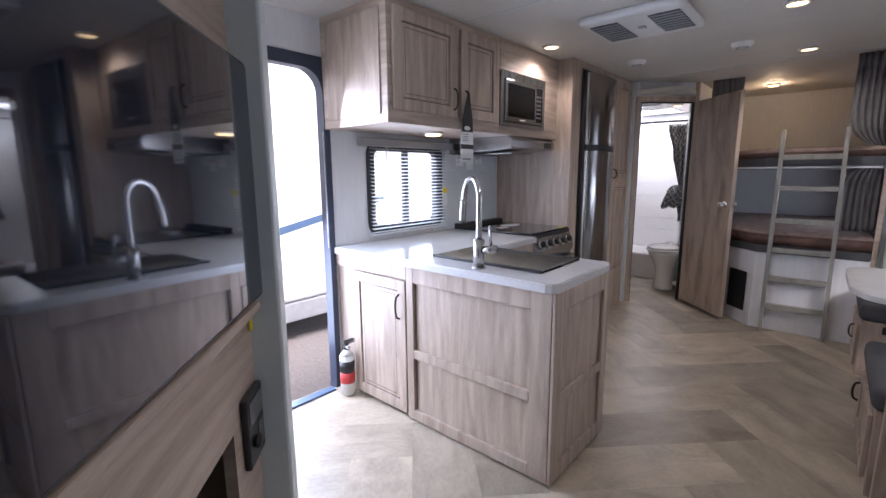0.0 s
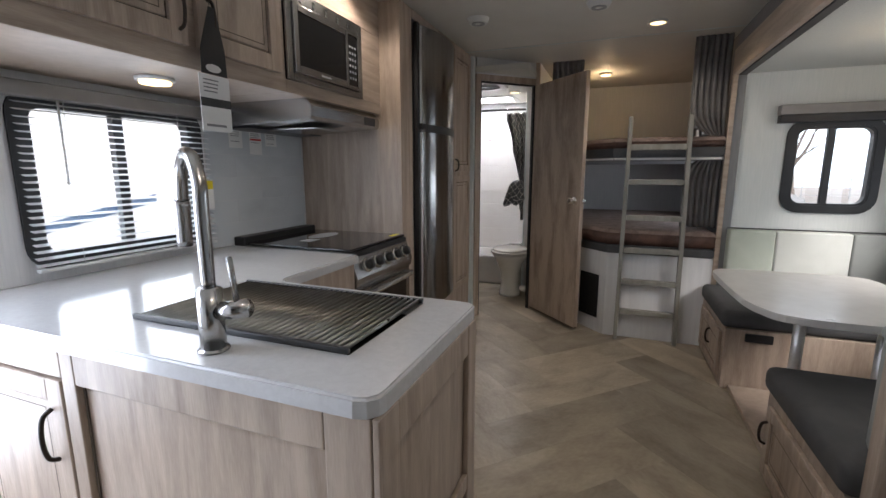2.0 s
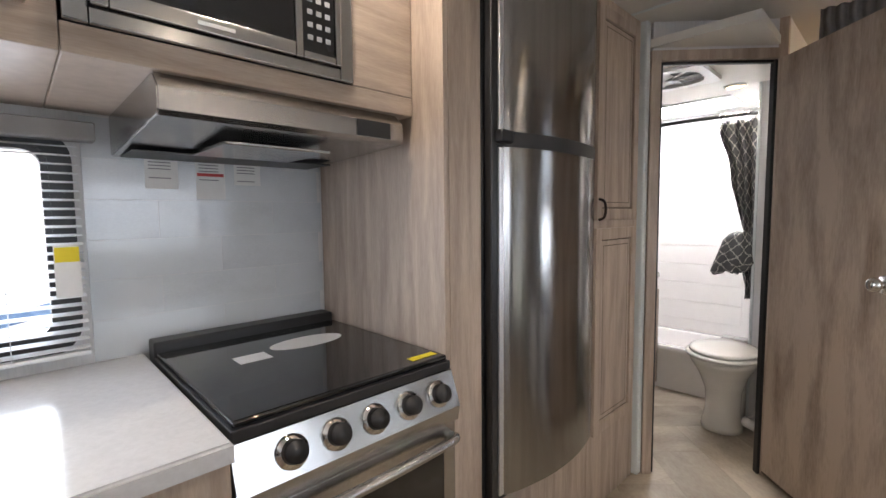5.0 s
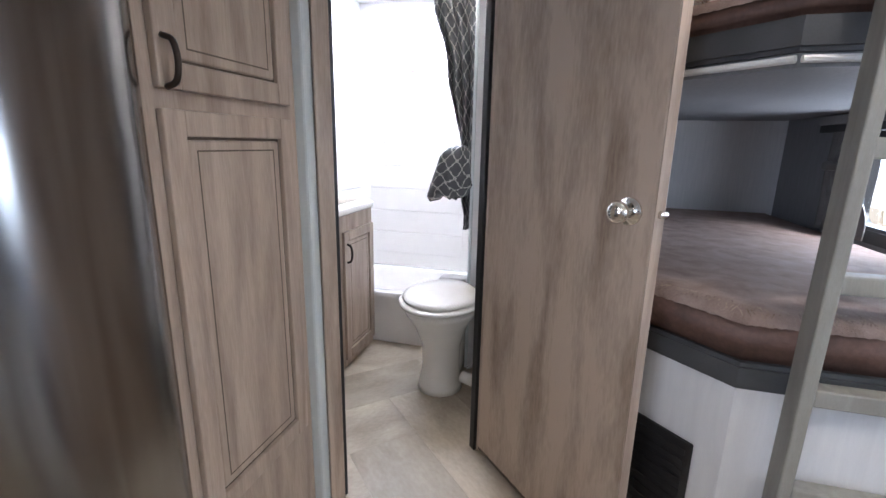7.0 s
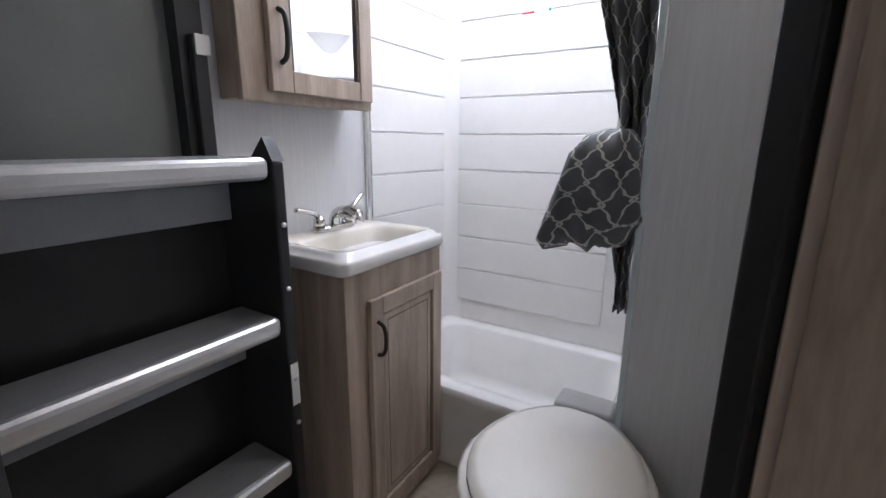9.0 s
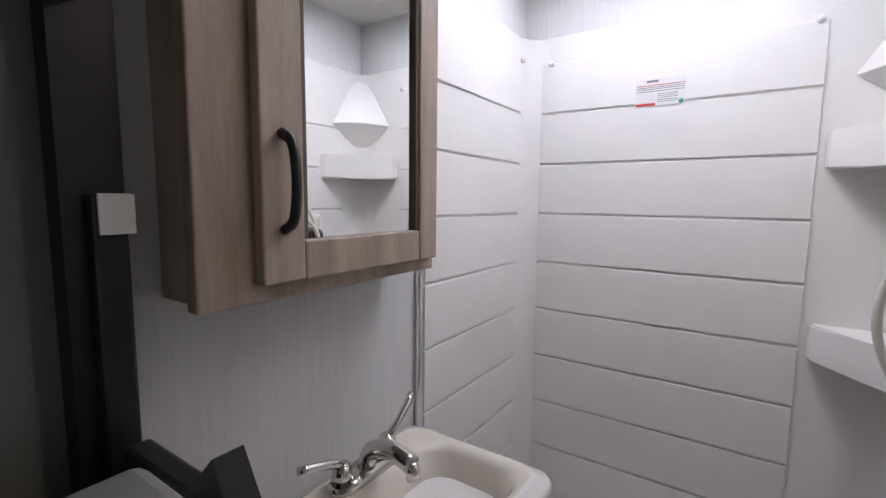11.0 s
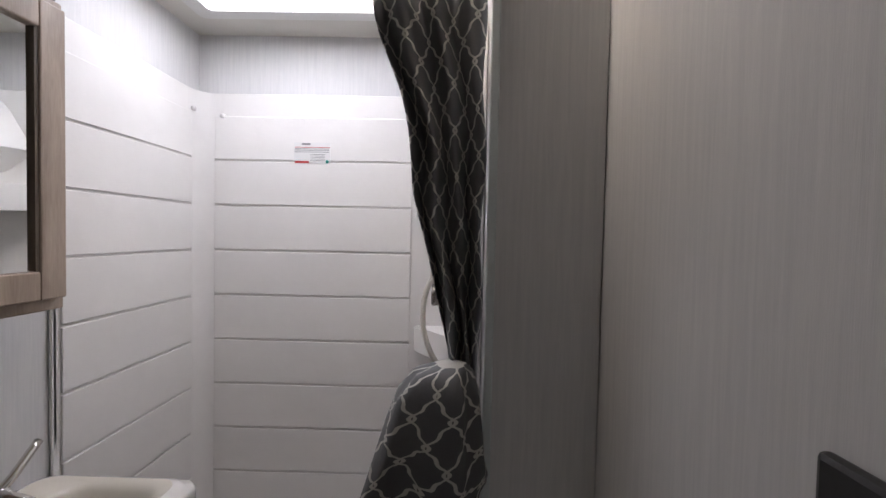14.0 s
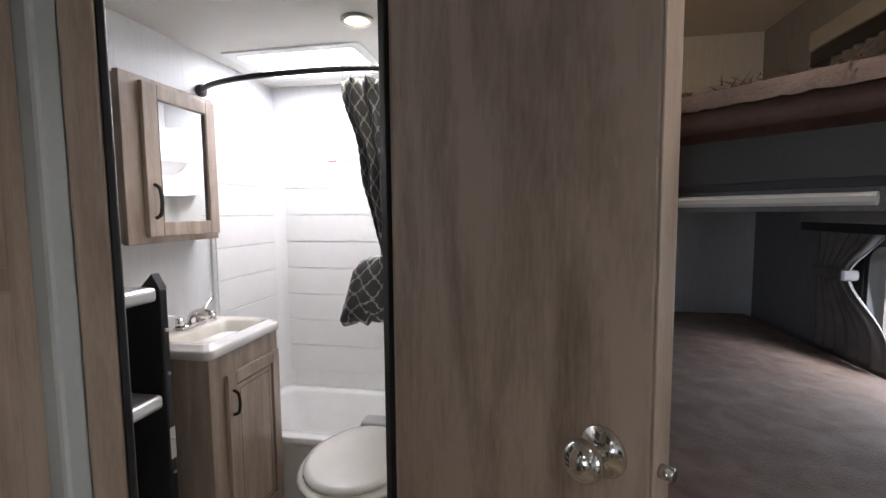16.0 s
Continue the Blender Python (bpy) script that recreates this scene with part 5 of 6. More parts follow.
def loft(bm, loops, cap0=False, cap1=True):
    R = [[bm.verts.new(p) for p in L] for L in loops]
    for a, b in zip(R, R[1:]):
        n = len(a)
        for k in range(n):
            bm.faces.new((a[k], a[(k + 1) % n], b[(k + 1) % n], b[k]))
    if cap0:
        bm.faces.new(R[0][::-1])
    if cap1:
        bm.faces.new(R[-1])


loft(bm, loops)
put(th, "basin", bm, ACRYLIC, True)
th = thing("tub_surround", "moulded white acrylic tub surround with wide horizontal plank joints", "shower surround", (-1.44, 7.4, TZ))
SZ1 = 1.925
YB, XL, XR = REAR - 0.004, LX + 0.004, -0.958
boxes(th, "sheet", [((XL, YB - 0.008, TZ), (XR, YB, SZ1)), ((XL, 6.84, TZ), (XL + 0.008, YB - 0.009, SZ1)), ((XR - 0.008, 6.84, TZ), (XR, YB - 0.009, SZ1))], SURROUND, 0.003)
# coved back corners
for x, s in ((XL + 0.008, 1), (XR - 0.008, -1)):
    bm = bmesh.new()
    c = [(x, YB - 0.009)] + [(x + s * 0.075 * (1 - math.sin(a)), YB - 0.009 - 0.075 * (1 - math.cos(a))) for a in [i * math.pi / 16 for i in range(9)]]
    join(bm, prism_bm(c, TZ, SZ1 - 0.002, flat))
    ob = put(th, "cove", bm, SURROUND, True)
    ob.modifiers.new("edge_split", "EDGE_SPLIT").split_angle = radians(40)
LINES = [1.848] + [1.692 - 0.158 * k for k in range(9)]
for k in range(len(LINES) - 1):
    z1, z0 = LINES[k] - 0.003, LINES[k + 1] + 0.003
    box(th, "panel", (XL + 0.062, YB - 0.0145, z0), (-1.168, YB - 0.0085, z1), SURROUND, 0.005, 2)
    y0 = 6.86 if k >= 3 else 6.85
    box(th, "panel", (XL + 0.0085, y0, z0), (XL + 0.0145, 7.37, z1), SURROUND, 0.005, 2)
    box(th, "panel", (XR - 0.0145, 6.86, z0), (XR - 0.0085, 7.3, z1), SURROUND, 0.005, 2)
for x in (-1.835, -1.185):
    cyl(th, "anchor", (x, YB - 0.008, 1.845), (x, YB - 0.02, 1.845), 0.009, SURROUND, n=14)
cyl(th, "anchor", (XL + 0.008, 7.375, 1.858), (XL + 0.02, 7.375, 1.858), 0.009, SURROUND, n=14)


def corner_shelf(z0, z1):
    bm = bmesh.new()
    arc = [(XR - 0.009, YB - 0.009), (-1.152, YB - 0.009), (-1.148, YB - 0.03), (-1.065, 7.295), (-0.99, 7.2), (XR - 0.009, 7.185)]
    join(bm, prism_bm(arc, z0, z1, flat, 0.006))
    put(th, "shelf", bm, SURROUND)


corner_shelf(1.497, 1.588)
corner_shelf(1.035, 1.125)
bm = bmesh.new()
low = [bm.verts.new(p) for p in ((-1.115, YB - 0.0095, 1.71), (-1.055, 7.358, 1.716), (-1.01, 7.3, 1.716), (XR - 0.0095, 7.25, 1.71))]
c0 = bm.verts.new((XR - 0.0095, YB - 0.0095, 1.6))
top = [bm.verts.new(p) for p in ((-0.985, YB - 0.0095, SZ1), (-0.978, YB - 0.022, SZ1), (-0.972, YB - 0.028, SZ1), (XR - 0.0095, YB - 0.034, SZ1))]
c1 = bm.verts.new((XR - 0.0095, YB - 0.0095, SZ1))
for i in range(3):
    bm.faces.new((low[i], low[i + 1], top[i + 1], top[i]))
bm.faces.new([c0] + low[::-1])
bm.faces.new([c1] + top)
bm.faces.new((c0, low[0], top[0], c1))
bm.faces.new((low[3], c0, c1, top[3]))
fan = put(th, "corner_fan", bm, SURROUND, True)
bv = fan.modifiers.new("soft_edges", "BEVEL")
bv.width, bv.segments, bv.limit_method = 0.012, 3, "ANGLE"
st = thing("instruction_sticker", "white instruction sticker with red and green print on the surround", "sticker", (-1.52, YB - 0.013, 1.68))
box(st, "sheet", (-1.583, YB - 0.0162, 1.684), (-1.455, YB - 0.0153, 1.758), PAPER, 0)
boxes(st, "red_print", [((-1.58, YB - 0.0167, 1.686), (-1.53, YB - 0.0163, 1.693)), ((-1.58, YB - 0.0167, 1.74), (-1.458, YB - 0.0163, 1.742))], RED, 0)
boxes(st, "grey_print", [((-1.555, YB - 0.0167, 1.749), (-1.525, YB - 0.0163, 1.755))] + [((-1.58, YB - 0.0167, z), (-1.46, YB - 0.0163, z + 0.0018)) for z in (1.735, 1.73, 1.724)] + [((-1.525, YB - 0.0167, z), (-1.475, YB - 0.0163, z + 0.0015)) for z in (1.716, 1.711, 1.706, 1.7, 1.695)], INK, 0)
cyl(st, "green_print", (-1.466, YB - 0.0163, 1.692), (-1.466, YB - 0.0168, 1.692), 0.006, GREEN, n=14)

th = thing("shower_valve", "ivory shower valve with clear knobs and a yellow tag", "shower valve", (XR - 0.03, 7.0, 1.25))
box(th, "plate", (XR - 0.05, 6.84, 1.225), (XR - 0.0155, 7.17, 1.36), HOSE, 0.015, 3)
for y, z in ((6.935, 1.3), (7.09, 1.285)):
    cyl(th, "knob", (XR - 0.05, y, z), (XR - 0.115, y, z), 0.022, SMOKE, r2=0.027, n=9, bev=0.003, label="clear acrylic knob")
    cyl(th, "stem", (XR - 0.05, y, z), (XR - 0.1, y, z), 0.013, BRONZE, n=12)
    cyl(th, "cap", (XR - 0.1, y, z), (XR - 0.113, y, z), 0.02, CHROME, n=16)
cyl(th, "outlet", (XR - 0.05, 7.03, 1.25), (XR - 0.04, 7.03, 1.18), 0.011, HOSE, n=14)
box(th, "tag", (XR - 0.06, 6.865, 1.305), (XR - 0.051, 6.9, 1.335), YELLOW, 0.001)
th = thing("shower_hose", "ivory handheld shower hose looped below its bracket", "shower hose", (XR - 0.05, 7.00, 1.05))
tube(th, "hose", [(XR - 0.04, 6.88, 1.74), (XR - 0.04, 6.9, 1.62), (XR - 0.04, 6.99, 1.46), (-1.0, 7.05, 1.365), (-1.03, 7.07, 1.322), (-1.062, 7.075, 1.31), (-1.076, 7.07, 1.34), (-1.05, 7.06, 1.388), (-1.01, 7.05, 1.406), (-0.988, 7.045, 1.372), (-0.986, 7.04, 1.33), (-1.0, 7.035, 1.29)], 0.0075, HOSE, 10, 7)
tube(th, "hose", [(XR - 0.04, 7.03, 1.19), (-0.994, 7.04, 1.115), (-1.02, 7.05, 1.078), (-1.07, 7.06, 1.112), (-1.1, 7.07, 1.2), (-1.092, 7.07, 1.295), (-1.06, 7.062, 1.334), (-1.02, 7.05, 1.308)], 0.0075, HOSE, 10, 7)
tube(th, "handset", [(XR - 0.04, 6.88, 1.72), (XR - 0.05, 6.87, 1.8), (XR - 0.075, 6.85, 1.86)], 0.014, HOSE, 12, 4)
box(th, "bracket", (XR - 0.045, 6.86, 1.77), (XR - 0.0155, 6.90, 1.81), HOSE, 0.006)

th = thing("shower_rod", "curved black shower curtain rod", "curtain rod", (-1.44, 6.7, 1.955))
tube(th, "rod", [(LX + 0.003, 6.82, 1.955), (-1.8, 6.74, 1.955), (-1.62, 6.685, 1.955), (-1.4, 6.66, 1.955), (-1.18, 6.66, 1.955), (-1.05, 6.675, 1.955), (-0.957, 6.715, 1.955)], 0.012, BLACK, 12, 6)
cyl(th, "flange", (LX + 0.001, 6.82, 1.955), (LX + 0.02, 6.82, 1.955), 0.028, BLACK)

th = thing("shower_curtain", "charcoal shower curtain with pale trellis pattern tied in a bundle", "curtain", (-1.05, 6.66, 0.75))


def pleated(name, rows_xz, nu, pleats, amp, y_at, uv_w):
    """rows_xz: (z, left, right); cloth with folds; y_at gives depth by height."""
    bm = bmesh.new()
    uvl = bm.loops.layers.uv.new("UVMap")
    rows, uvs = [], {}
    for z, xl, xr in rows_xz:
        row = []
        for i in range(nu + 1):
            u = i / nu
            w = amp * math.sin(u * pleats * 2 * math.pi + 0.8 * math.sin(z * 7))
            v = bm.verts.new((xl + (xr - xl) * u + 0.004 * math.sin(z * 23 + u * 9), y_at(z, u) + w, z))
            uvs[v] = (u * uv_w, z)
            row.append(v)
        rows.append(row)
    for a, b in zip(rows, rows[1:]):
        for i in range(nu):
            f = bm.faces.new((a[i], a[i + 1], b[i + 1], b[i]))
            for lp in f.loops:
                lp[uvl].uv = uvs[lp.vert]
    ob = put(th, name, bm, CURTAIN, True)
    ob.modifiers.new("thick", "SOLIDIFY").thickness = 0.002
    return ob


def lerp_rows(keys, n):
    out = []
    for i in range(n + 1):
        z = keys[0][0] + (keys[-1][0] - keys[0][0]) * i / n
        for a, b in zip(keys, keys[1:]):
            if min(a[0], b[0]) - 1e-9 <= z <= max(a[0], b[0]) + 1e-9:
                t = (z - a[0]) / (b[0] - a[0])
                t = t * t * (3 - 2 * t)
                out.append((z, a[1] + (b[1] - a[1]) * t, a[2] + (b[2] - a[2]) * t))
                break
    return out


pleated("cloth", lerp_rows([(1.925, -1.185, -0.975), (1.55, -1.1, -0.972), (1.2, -1.03, -0.972), (1.05, -1.035, -0.972), (0.78, -1.0, -0.975)], 44), 64, 3, 0.018, lambda z, u: 6.69 + 0.02 * u, 0.44)
bm = bmesh.new()
uvl = bm.loops.layers.uv.new("UVMap")
n, rows = 36, []
for j, (z, rx, ry, cx_) in enumerate(((1.215, 0.035, 0.03, -1.02), (1.2, 0.07, 0.055, -1.035), (1.16, 0.1, 0.075, -1.045), (1.1, 0.115, 0.085, -1.055), (1.03, 0.13, 0.09, -1.065), (0.97, 0.145, 0.085, -1.068), (0.945, 0.13, 0.07, -1.065), (0.96, 0.08, 0.04, -1.05))):
    row = []
    for k in range(n):
        a = 2 * math.pi * k / n
        f = 1 + 0.09 * math.sin(5 * a + j * 0.5) + 0.05 * math.sin(9 * a - j)
        row.append((bm.verts.new((cx_ - 0.005 + 0.75 * rx * f * math.cos(a), 6.655 + ry * f * math.sin(a), z + 0.02 * math.sin(3 * a + 1.0) * (j > 3) - (0.03 * (math.cos(a) > 0.2) * -1 if j > 4 else 0))), k / n * 0.6, z))
    rows.append(row)
for a, b in zip(rows, rows[1:]):
    for k in range(n):
        q = (a[k], a[(k + 1) % n], b[(k + 1) % n], b[k])
        f = bm.faces.new([v[0] for v in q])
        for lp, v in zip(f.loops, q):
            lp[uvl].uv = ((v[1] if v[1] > 0 or k < n - 1 else 0.6), v[2] * 1.1)
bm.faces.new([v[0] for v in rows[0]])
put(th, "bundle", bm, CURTAIN, True)
for k in range(7):
    x = -1.17 + k * 0.03
    yy = 6.66 + (x + 1.18) * 0.12
    tube(th, "ring", [(x, yy - 0.018, 1.955), (x, yy, 1.975), (x, yy + 0.018, 1.955), (x, yy + 0.02, 1.925)], 0.002, CHROME, 6, 4)

# ---- vanity ----
VX, VY0, VY1, VZ = -1.57, 6.345, 6.825, 0.905
th = thing("bathroom_vanity", "driftwood-laminate bathroom vanity with a white moulded sink top", "vanity", (-1.75, 6.58, 0))
box(th, "body", (LX + 0.002, VY0 + 0.02, 0), (VX - 0.02, VY1 - 0.004, 0.852), WOOD, 0.003)
d = cabinet_door(th, "x", VX - 0.02, 0.018, VY0 + 0.1, VY1 - 0.02, 0.05, 0.765, stile=0.05)
arch_handle(d, (VX - 0.001, VY0 + 0.125, 0.6), (VX - 0.001, VY0 + 0.125, 0.7), (0.028, 0, 0))
bm = bmesh.new()
cx, cy = (LX + VX) / 2 + 0.004, (VY0 + VY1) / 2
w, h = VX - LX - 0.004, VY1 - VY0


def rv(w, h, r, z, dx=0.0, dy=0.0):
    return [(cx + dx + u, cy + dy + v, z) for u, v in rounded(w, h, r, 6)]


loft(bm, [rv(w - 0.012, h - 0.012, 0.03, 0.853), rv(w, h, 0.035, 0.86), rv(w, h, 0.035, 0.885), rv(w - 0.01, h - 0.01, 0.032, 0.893), rv(w - 0.03, h - 0.03, 0.03, 0.894), rv(w - 0.04, h - 0.04, 0.04, VZ), rv(w - 0.06, h - 0.06, 0.04, VZ + 0.004)], True, False)
put(th, "top", bm, ACRYLIC, True, "white moulded sink top")
bm = bmesh.new()
loft(bm, [rv(w - 0.06, h - 0.06, 0.04, VZ + 0.004), rv(w - 0.14, h - 0.1, 0.05, VZ + 0.002, 0.03), rv(w - 0.16, h - 0.12, 0.05, VZ - 0.01, 0.03), rv(w - 0.175, h - 0.145, 0.055, 0.86, 0.03), rv(w - 0.195, h - 0.18, 0.055, 0.82, 0.03), rv(w - 0.22, h - 0.22, 0.05, 0.8, 0.03), rv(w - 0.26, h - 0.29, 0.04, 0.79, 0.03), rv(w - 0.31, h - 0.38, 0.02, 0.786, 0.03)])
put(th, "basin", bm, BISQUE, True, "bisque sink bowl")
th = thing("bathroom_faucet", "brushed-nickel two-handle bathroom faucet", "faucet", (-1.86, 6.57, VZ))
fx, fy, fz = LX + 0.075, 6.6, VZ + 0.004
bm = bmesh.new()
join(bm, prism_bm([(fx + u, fy + v) for u, v in rounded(0.05, 0.17, 0.024, 6)], fz, fz + 0.014, flat, 0.004))
put(th, "base", bm, CHROME, True)
for s in (-1, 1):
    yy = fy + s * 0.06
    cyl(th, "handle_hub", (fx, yy, fz + 0.012), (fx, yy, fz + 0.05), 0.02, CHROME, r2=0.015, bev=0.003)
    tube(th, "lever", [(fx, yy, fz + 0.045), (fx + 0.003, yy + s * 0.025, fz + 0.062), (fx - 0.005, yy + s * 0.085, fz + (0.1 if s > 0 else 0.078))], 0.008, CHROME, 10, 5)
tube(th, "spout", [(fx, fy, fz + 0.01), (fx + 0.015, fy, fz + 0.05), (fx + 0.06, fy, fz + 0.065), (fx + 0.11, fy, fz + 0.055)], 0.017, CHROME, 12, 5)
cyl(th, "aerator", (fx + 0.105, fy, fz + 0.058), (fx + 0.112, fy, fz + 0.03), 0.013, CHROME)

# medicine cabinet
MX = -1.8
th = thing("medicine_cabinet", "driftwood-laminate medicine cabinet with a mirrored door", "cabinet", (-1.86, 6.53, 1.285))
boxes(th, "body", [((LX + 0.002, 6.3, 1.285), (MX - 0.045, 6.75, 1.885)), ((MX - 0.0445, 6.29, 1.28), (MX - 0.02, 6.76, 1.89))], WOOD, 0.003)
dr = boxes(th, "door", [((MX - 0.019, 6.365, 1.305), (MX, 6.43, 1.87)), ((MX - 0.019, 6.69, 1.305), (MX, 6.745, 1.87)), ((MX - 0.019, 6.431, 1.305), (MX, 6.689, 1.36)), ((MX - 0.019, 6.431, 1.815), (MX, 6.689, 1.87))], WOOD, 0.003)
for y in (6.431, 6.682):
    box(dr, "bead", (MX - 0.019, y, 1.361), (MX - 0.004, y + 0.007, 1.814), GROOVE, 0)
box(dr, "mirror", (MX - 0.019, 6.439, 1.361), (MX - 0.012, 6.681, 1.814), MIRROR, 0)
arch_handle(dr, (MX + 0.001, 6.395, 1.375), (MX + 0.001, 6.395, 1.5), (0.028, 0, 0), BLACK, 0.007)
box(None, "wall_seam_trim", (LX + 0.001, 6.842, 0.95), (LX + 0.012, 6.852, 1.93), WHITE_TRIM, 0.002)
tagged(bpy.data.objects["wall_seam_trim"], "narrow white seam strip beside the surround", "trim", kind="structure")

# ---- toilet ----
th = thing("toilet", "ivory plastic pedestal toilet with a closed lid", "toilet", (-1.04, 6.44, 0))
tcx, tcy = -1.045, 6.44


def egg(rx, ry, z, dy=0.0, n=28):
    out = []
    for k in range(n):
        a = 2 * math.pi * k / n
        out.append((tcx + rx * math.cos(a) * (1 - 0.12 * max(0, math.sin(a))), tcy + dy + ry * math.sin(a), z))
    return out


bm = bmesh.new()
loft(bm, [egg(0.115, 0.125, 0, 0.0), egg(0.112, 0.122, 0.03), egg(0.095, 0.11, 0.12, 0.01), egg(0.1, 0.12, 0.24, 0.01), egg(0.135, 0.17, 0.35), egg(0.178, 0.222, 0.42), egg(0.19, 0.235, 0.455), egg(0.17, 0.21, 0.46)], True)
put(th, "bowl", bm, CERAMIC, True)
bm = bmesh.new()
loft(bm, [egg(0.185, 0.225, 0.4605), egg(0.206, 0.25, 0.464), egg(0.21, 0.254, 0.476), egg(0.2, 0.244, 0.484)], True)
put(th, "seat", bm, CERAMIC, True)
bm = bmesh.new()
loft(bm, [egg(0.178, 0.22, 0.4845), egg(0.19, 0.232, 0.49), egg(0.188, 0.23, 0.503), egg(0.165, 0.205, 0.512), egg(0.08, 0.1, 0.516)], True)
put(th, "lid", bm, CERAMIC, True)
box(th, "hinge_block", (tcx - 0.075, 6.64, 0.44), (tcx + 0.075, 6.73, 0.52), material("taupe_hinge_plastic", (0.36, 0.34, 0.32), 0.35, second=(0.32, 0.3, 0.28)), 0.012, 3, True, "taupe plastic hinge block")
box(th, "mount", (tcx - 0.08, 6.5, 0.0), (tcx + 0.08, 6.74, 0.439), CERAMIC, 0.03, 3, True)
cyl(th, "pedal", (tcx + 0.12, 6.4, 0.09), (tcx + 0.19, 6.38, 0.08), 0.03, CERAMIC, n=16, bev=0.006)
th = thing("water_line", "black and white toilet water line at the wall", "pipe", (-0.78, 6.6, 0.2))
cyl(th, "escutcheon", (-0.758, 6.58, 0.2), (-0.772, 6.58, 0.2), 0.03, BLACK)
tube(th, "hose", [(-0.77, 6.58, 0.2), (-0.82, 6.57, 0.205), (-0.87, 6.56, 0.18), (-0.9, 6.55, 0.08), (-0.93, 6.54, 0.06)], 0.008, PLASTIC, 8, 5)

# light switch
th = thing("light_switch", "black wall switch plate beside the bathroom door", "switch", (-0.76, 6.118, 1.165))
box(th, "plate", (-0.77, 6.055, 1.165), (-0.7575, 6.18, 1.3), BLACK, 0.006)
box(th, "rocker", (-0.774, 6.095, 1.197), (-0.7705, 6.14, 1.267), BLACK, 0.003)
cyl(th, "toggle", (-0.774, 6.118, 1.232), (-0.782, 6.118, 1.232), 0.006, BLACK, n=10)

# skylight and vent fan
th = thing("skylight", "white-framed bathroom skylight", "skylight", (-1.5, 7.075, BATH_CEIL), kind="structure")
put(th, "frame", ring_bm(rounded(0.68, 0.45, 0.02, 4), rounded(0.58, 0.35, 0.02, 4), BATH_CEIL - 0.008, BATH_CEIL + 0.02, lambda u, v, d: (-1.5 + u, 7.075 + v, d)), PLASTIC)
box(th, "dome", (-1.795, 6.895, BATH_CEIL + 0.022), (-1.205, 7.255, BATH_CEIL + 0.032), SKY_GLOW, 0, label="bright translucent skylight dome")
th = thing("roof_vent_fan", "white framed roof vent with a dark fan", "vent fan", (-1.3, 6.16, BATH_CEIL - 0.03))
put(th, "frame", ring_bm(rounded(0.42, 0.42, 0.04, 5), rounded(0.32, 0.32, 0.12, 5), BATH_CEIL - 0.022, BATH_CEIL - 0.0005, lambda u, v, d: (-1.3 + u, 6.16 + v, d)), PLASTIC)
cyl(th, "hub", (-1.3, 6.16, BATH_CEIL - 0.02), (-1.3, 6.16, BATH_CEIL - 0.001), 0.035, TRAILER_GREY)
bm = bmesh.new()
for k in range(8):
    t = bmesh.new()
    add_box(t, (0.03, -0.022, -0.001), (0.15, 0.022, 0.001))
    join(bm, t, Matrix.Translation((-1.3, 6.16, BATH_CEIL - 0.012)) @ Matrix.Rotation(k * math.pi / 4, 4, "Z") @ Matrix.Rotation(0.3, 4, "X"))
put(th, "blades", bm, PLASTIC)
cyl(th, "screen", (-1.3, 6.16, BATH_CEIL - 0.003), (-1.3, 6.16, BATH_CEIL - 0.0005), 0.16, TRAILER_GREY, n=32)

# exterior bathroom door and folded steps
th = thing("door_3", "closed exterior bathroom door with a dark shade and black frame", "door", (LX, 5.89, 0.05), kind="structure")
put(th, "frame", ring_bm(rounded(0.7, 1.98, 0.02, 5), rounded(0.58, 1.86, 0.06, 5), 0.03, -0.05, lambda u, v, d: (LX + d, 5.905 + u, 1.0 + v)), BLACK)
box(th, "leaf", (LX - 0.045, 5.582, 0.052), (LX - 0.012, 6.198, 1.948), DOOR_SHADE, 0.002)
box(th, "strap", (LX + 0.031, 6.215, 0.95), (LX + 0.05, 6.25, 1.42), BLACK, 0.004)
box(th, "strap_tag", (LX + 0.051, 6.22, 1.375), (LX + 0.056, 6.255, 1.42), PAPER, 0.001)
box(th, "closer", (LX + 0.031, 6.17, 1.62), (LX + 0.07, 6.22, 1.95), BLACK, 0.006)
th = thing("folded_steps", "black entry steps with bare aluminium treads folded up inside the door", "steps", (-1.76, 5.93, 0.0))
for y in (5.62, 6.22):
    box(th, "side_rail", (-1.86, y, 0.0), (-1.64, y + 0.03, 1.14), BLACK, 0.006)
for y in (5.62, 6.22):
    put(th, "rail_tip", prism_bm([(-1.72, 1.14), (-1.64, 1.14), (-1.67, 1.192)], y, y + 0.03, lambda u, v, d: (u, d, v)), BLACK)
for z in (0.35, 0.735, 1.1):
    box(th, "tread", (-1.8, 5.652, z), (-1.645, 6.218, z + 0.05), ALUMINIUM, 0.016, 3)
    box(th, "riser", (-1.83, 5.652, z - 0.1), (-1.8, 6.218, z - 0.002), TRAILER_GREY, 0.003)
boxes(th, "back_plate", [((-1.86, 5.652, 0.0), (-1.84, 6.218, 1.05))], BLACK, 0.002)
for z in (0.2, 0.5, 0.62, 0.85, 1.0):
    cyl(th, "rivet", (-1.639, 6.235, z), (-1.635, 6.235, z), 0.006, ALUMINIUM, n=10)
box(th, "label", (-1.639, 6.224, 0.55), (-1.6375, 6.246, 0.66), PAPER, 0)

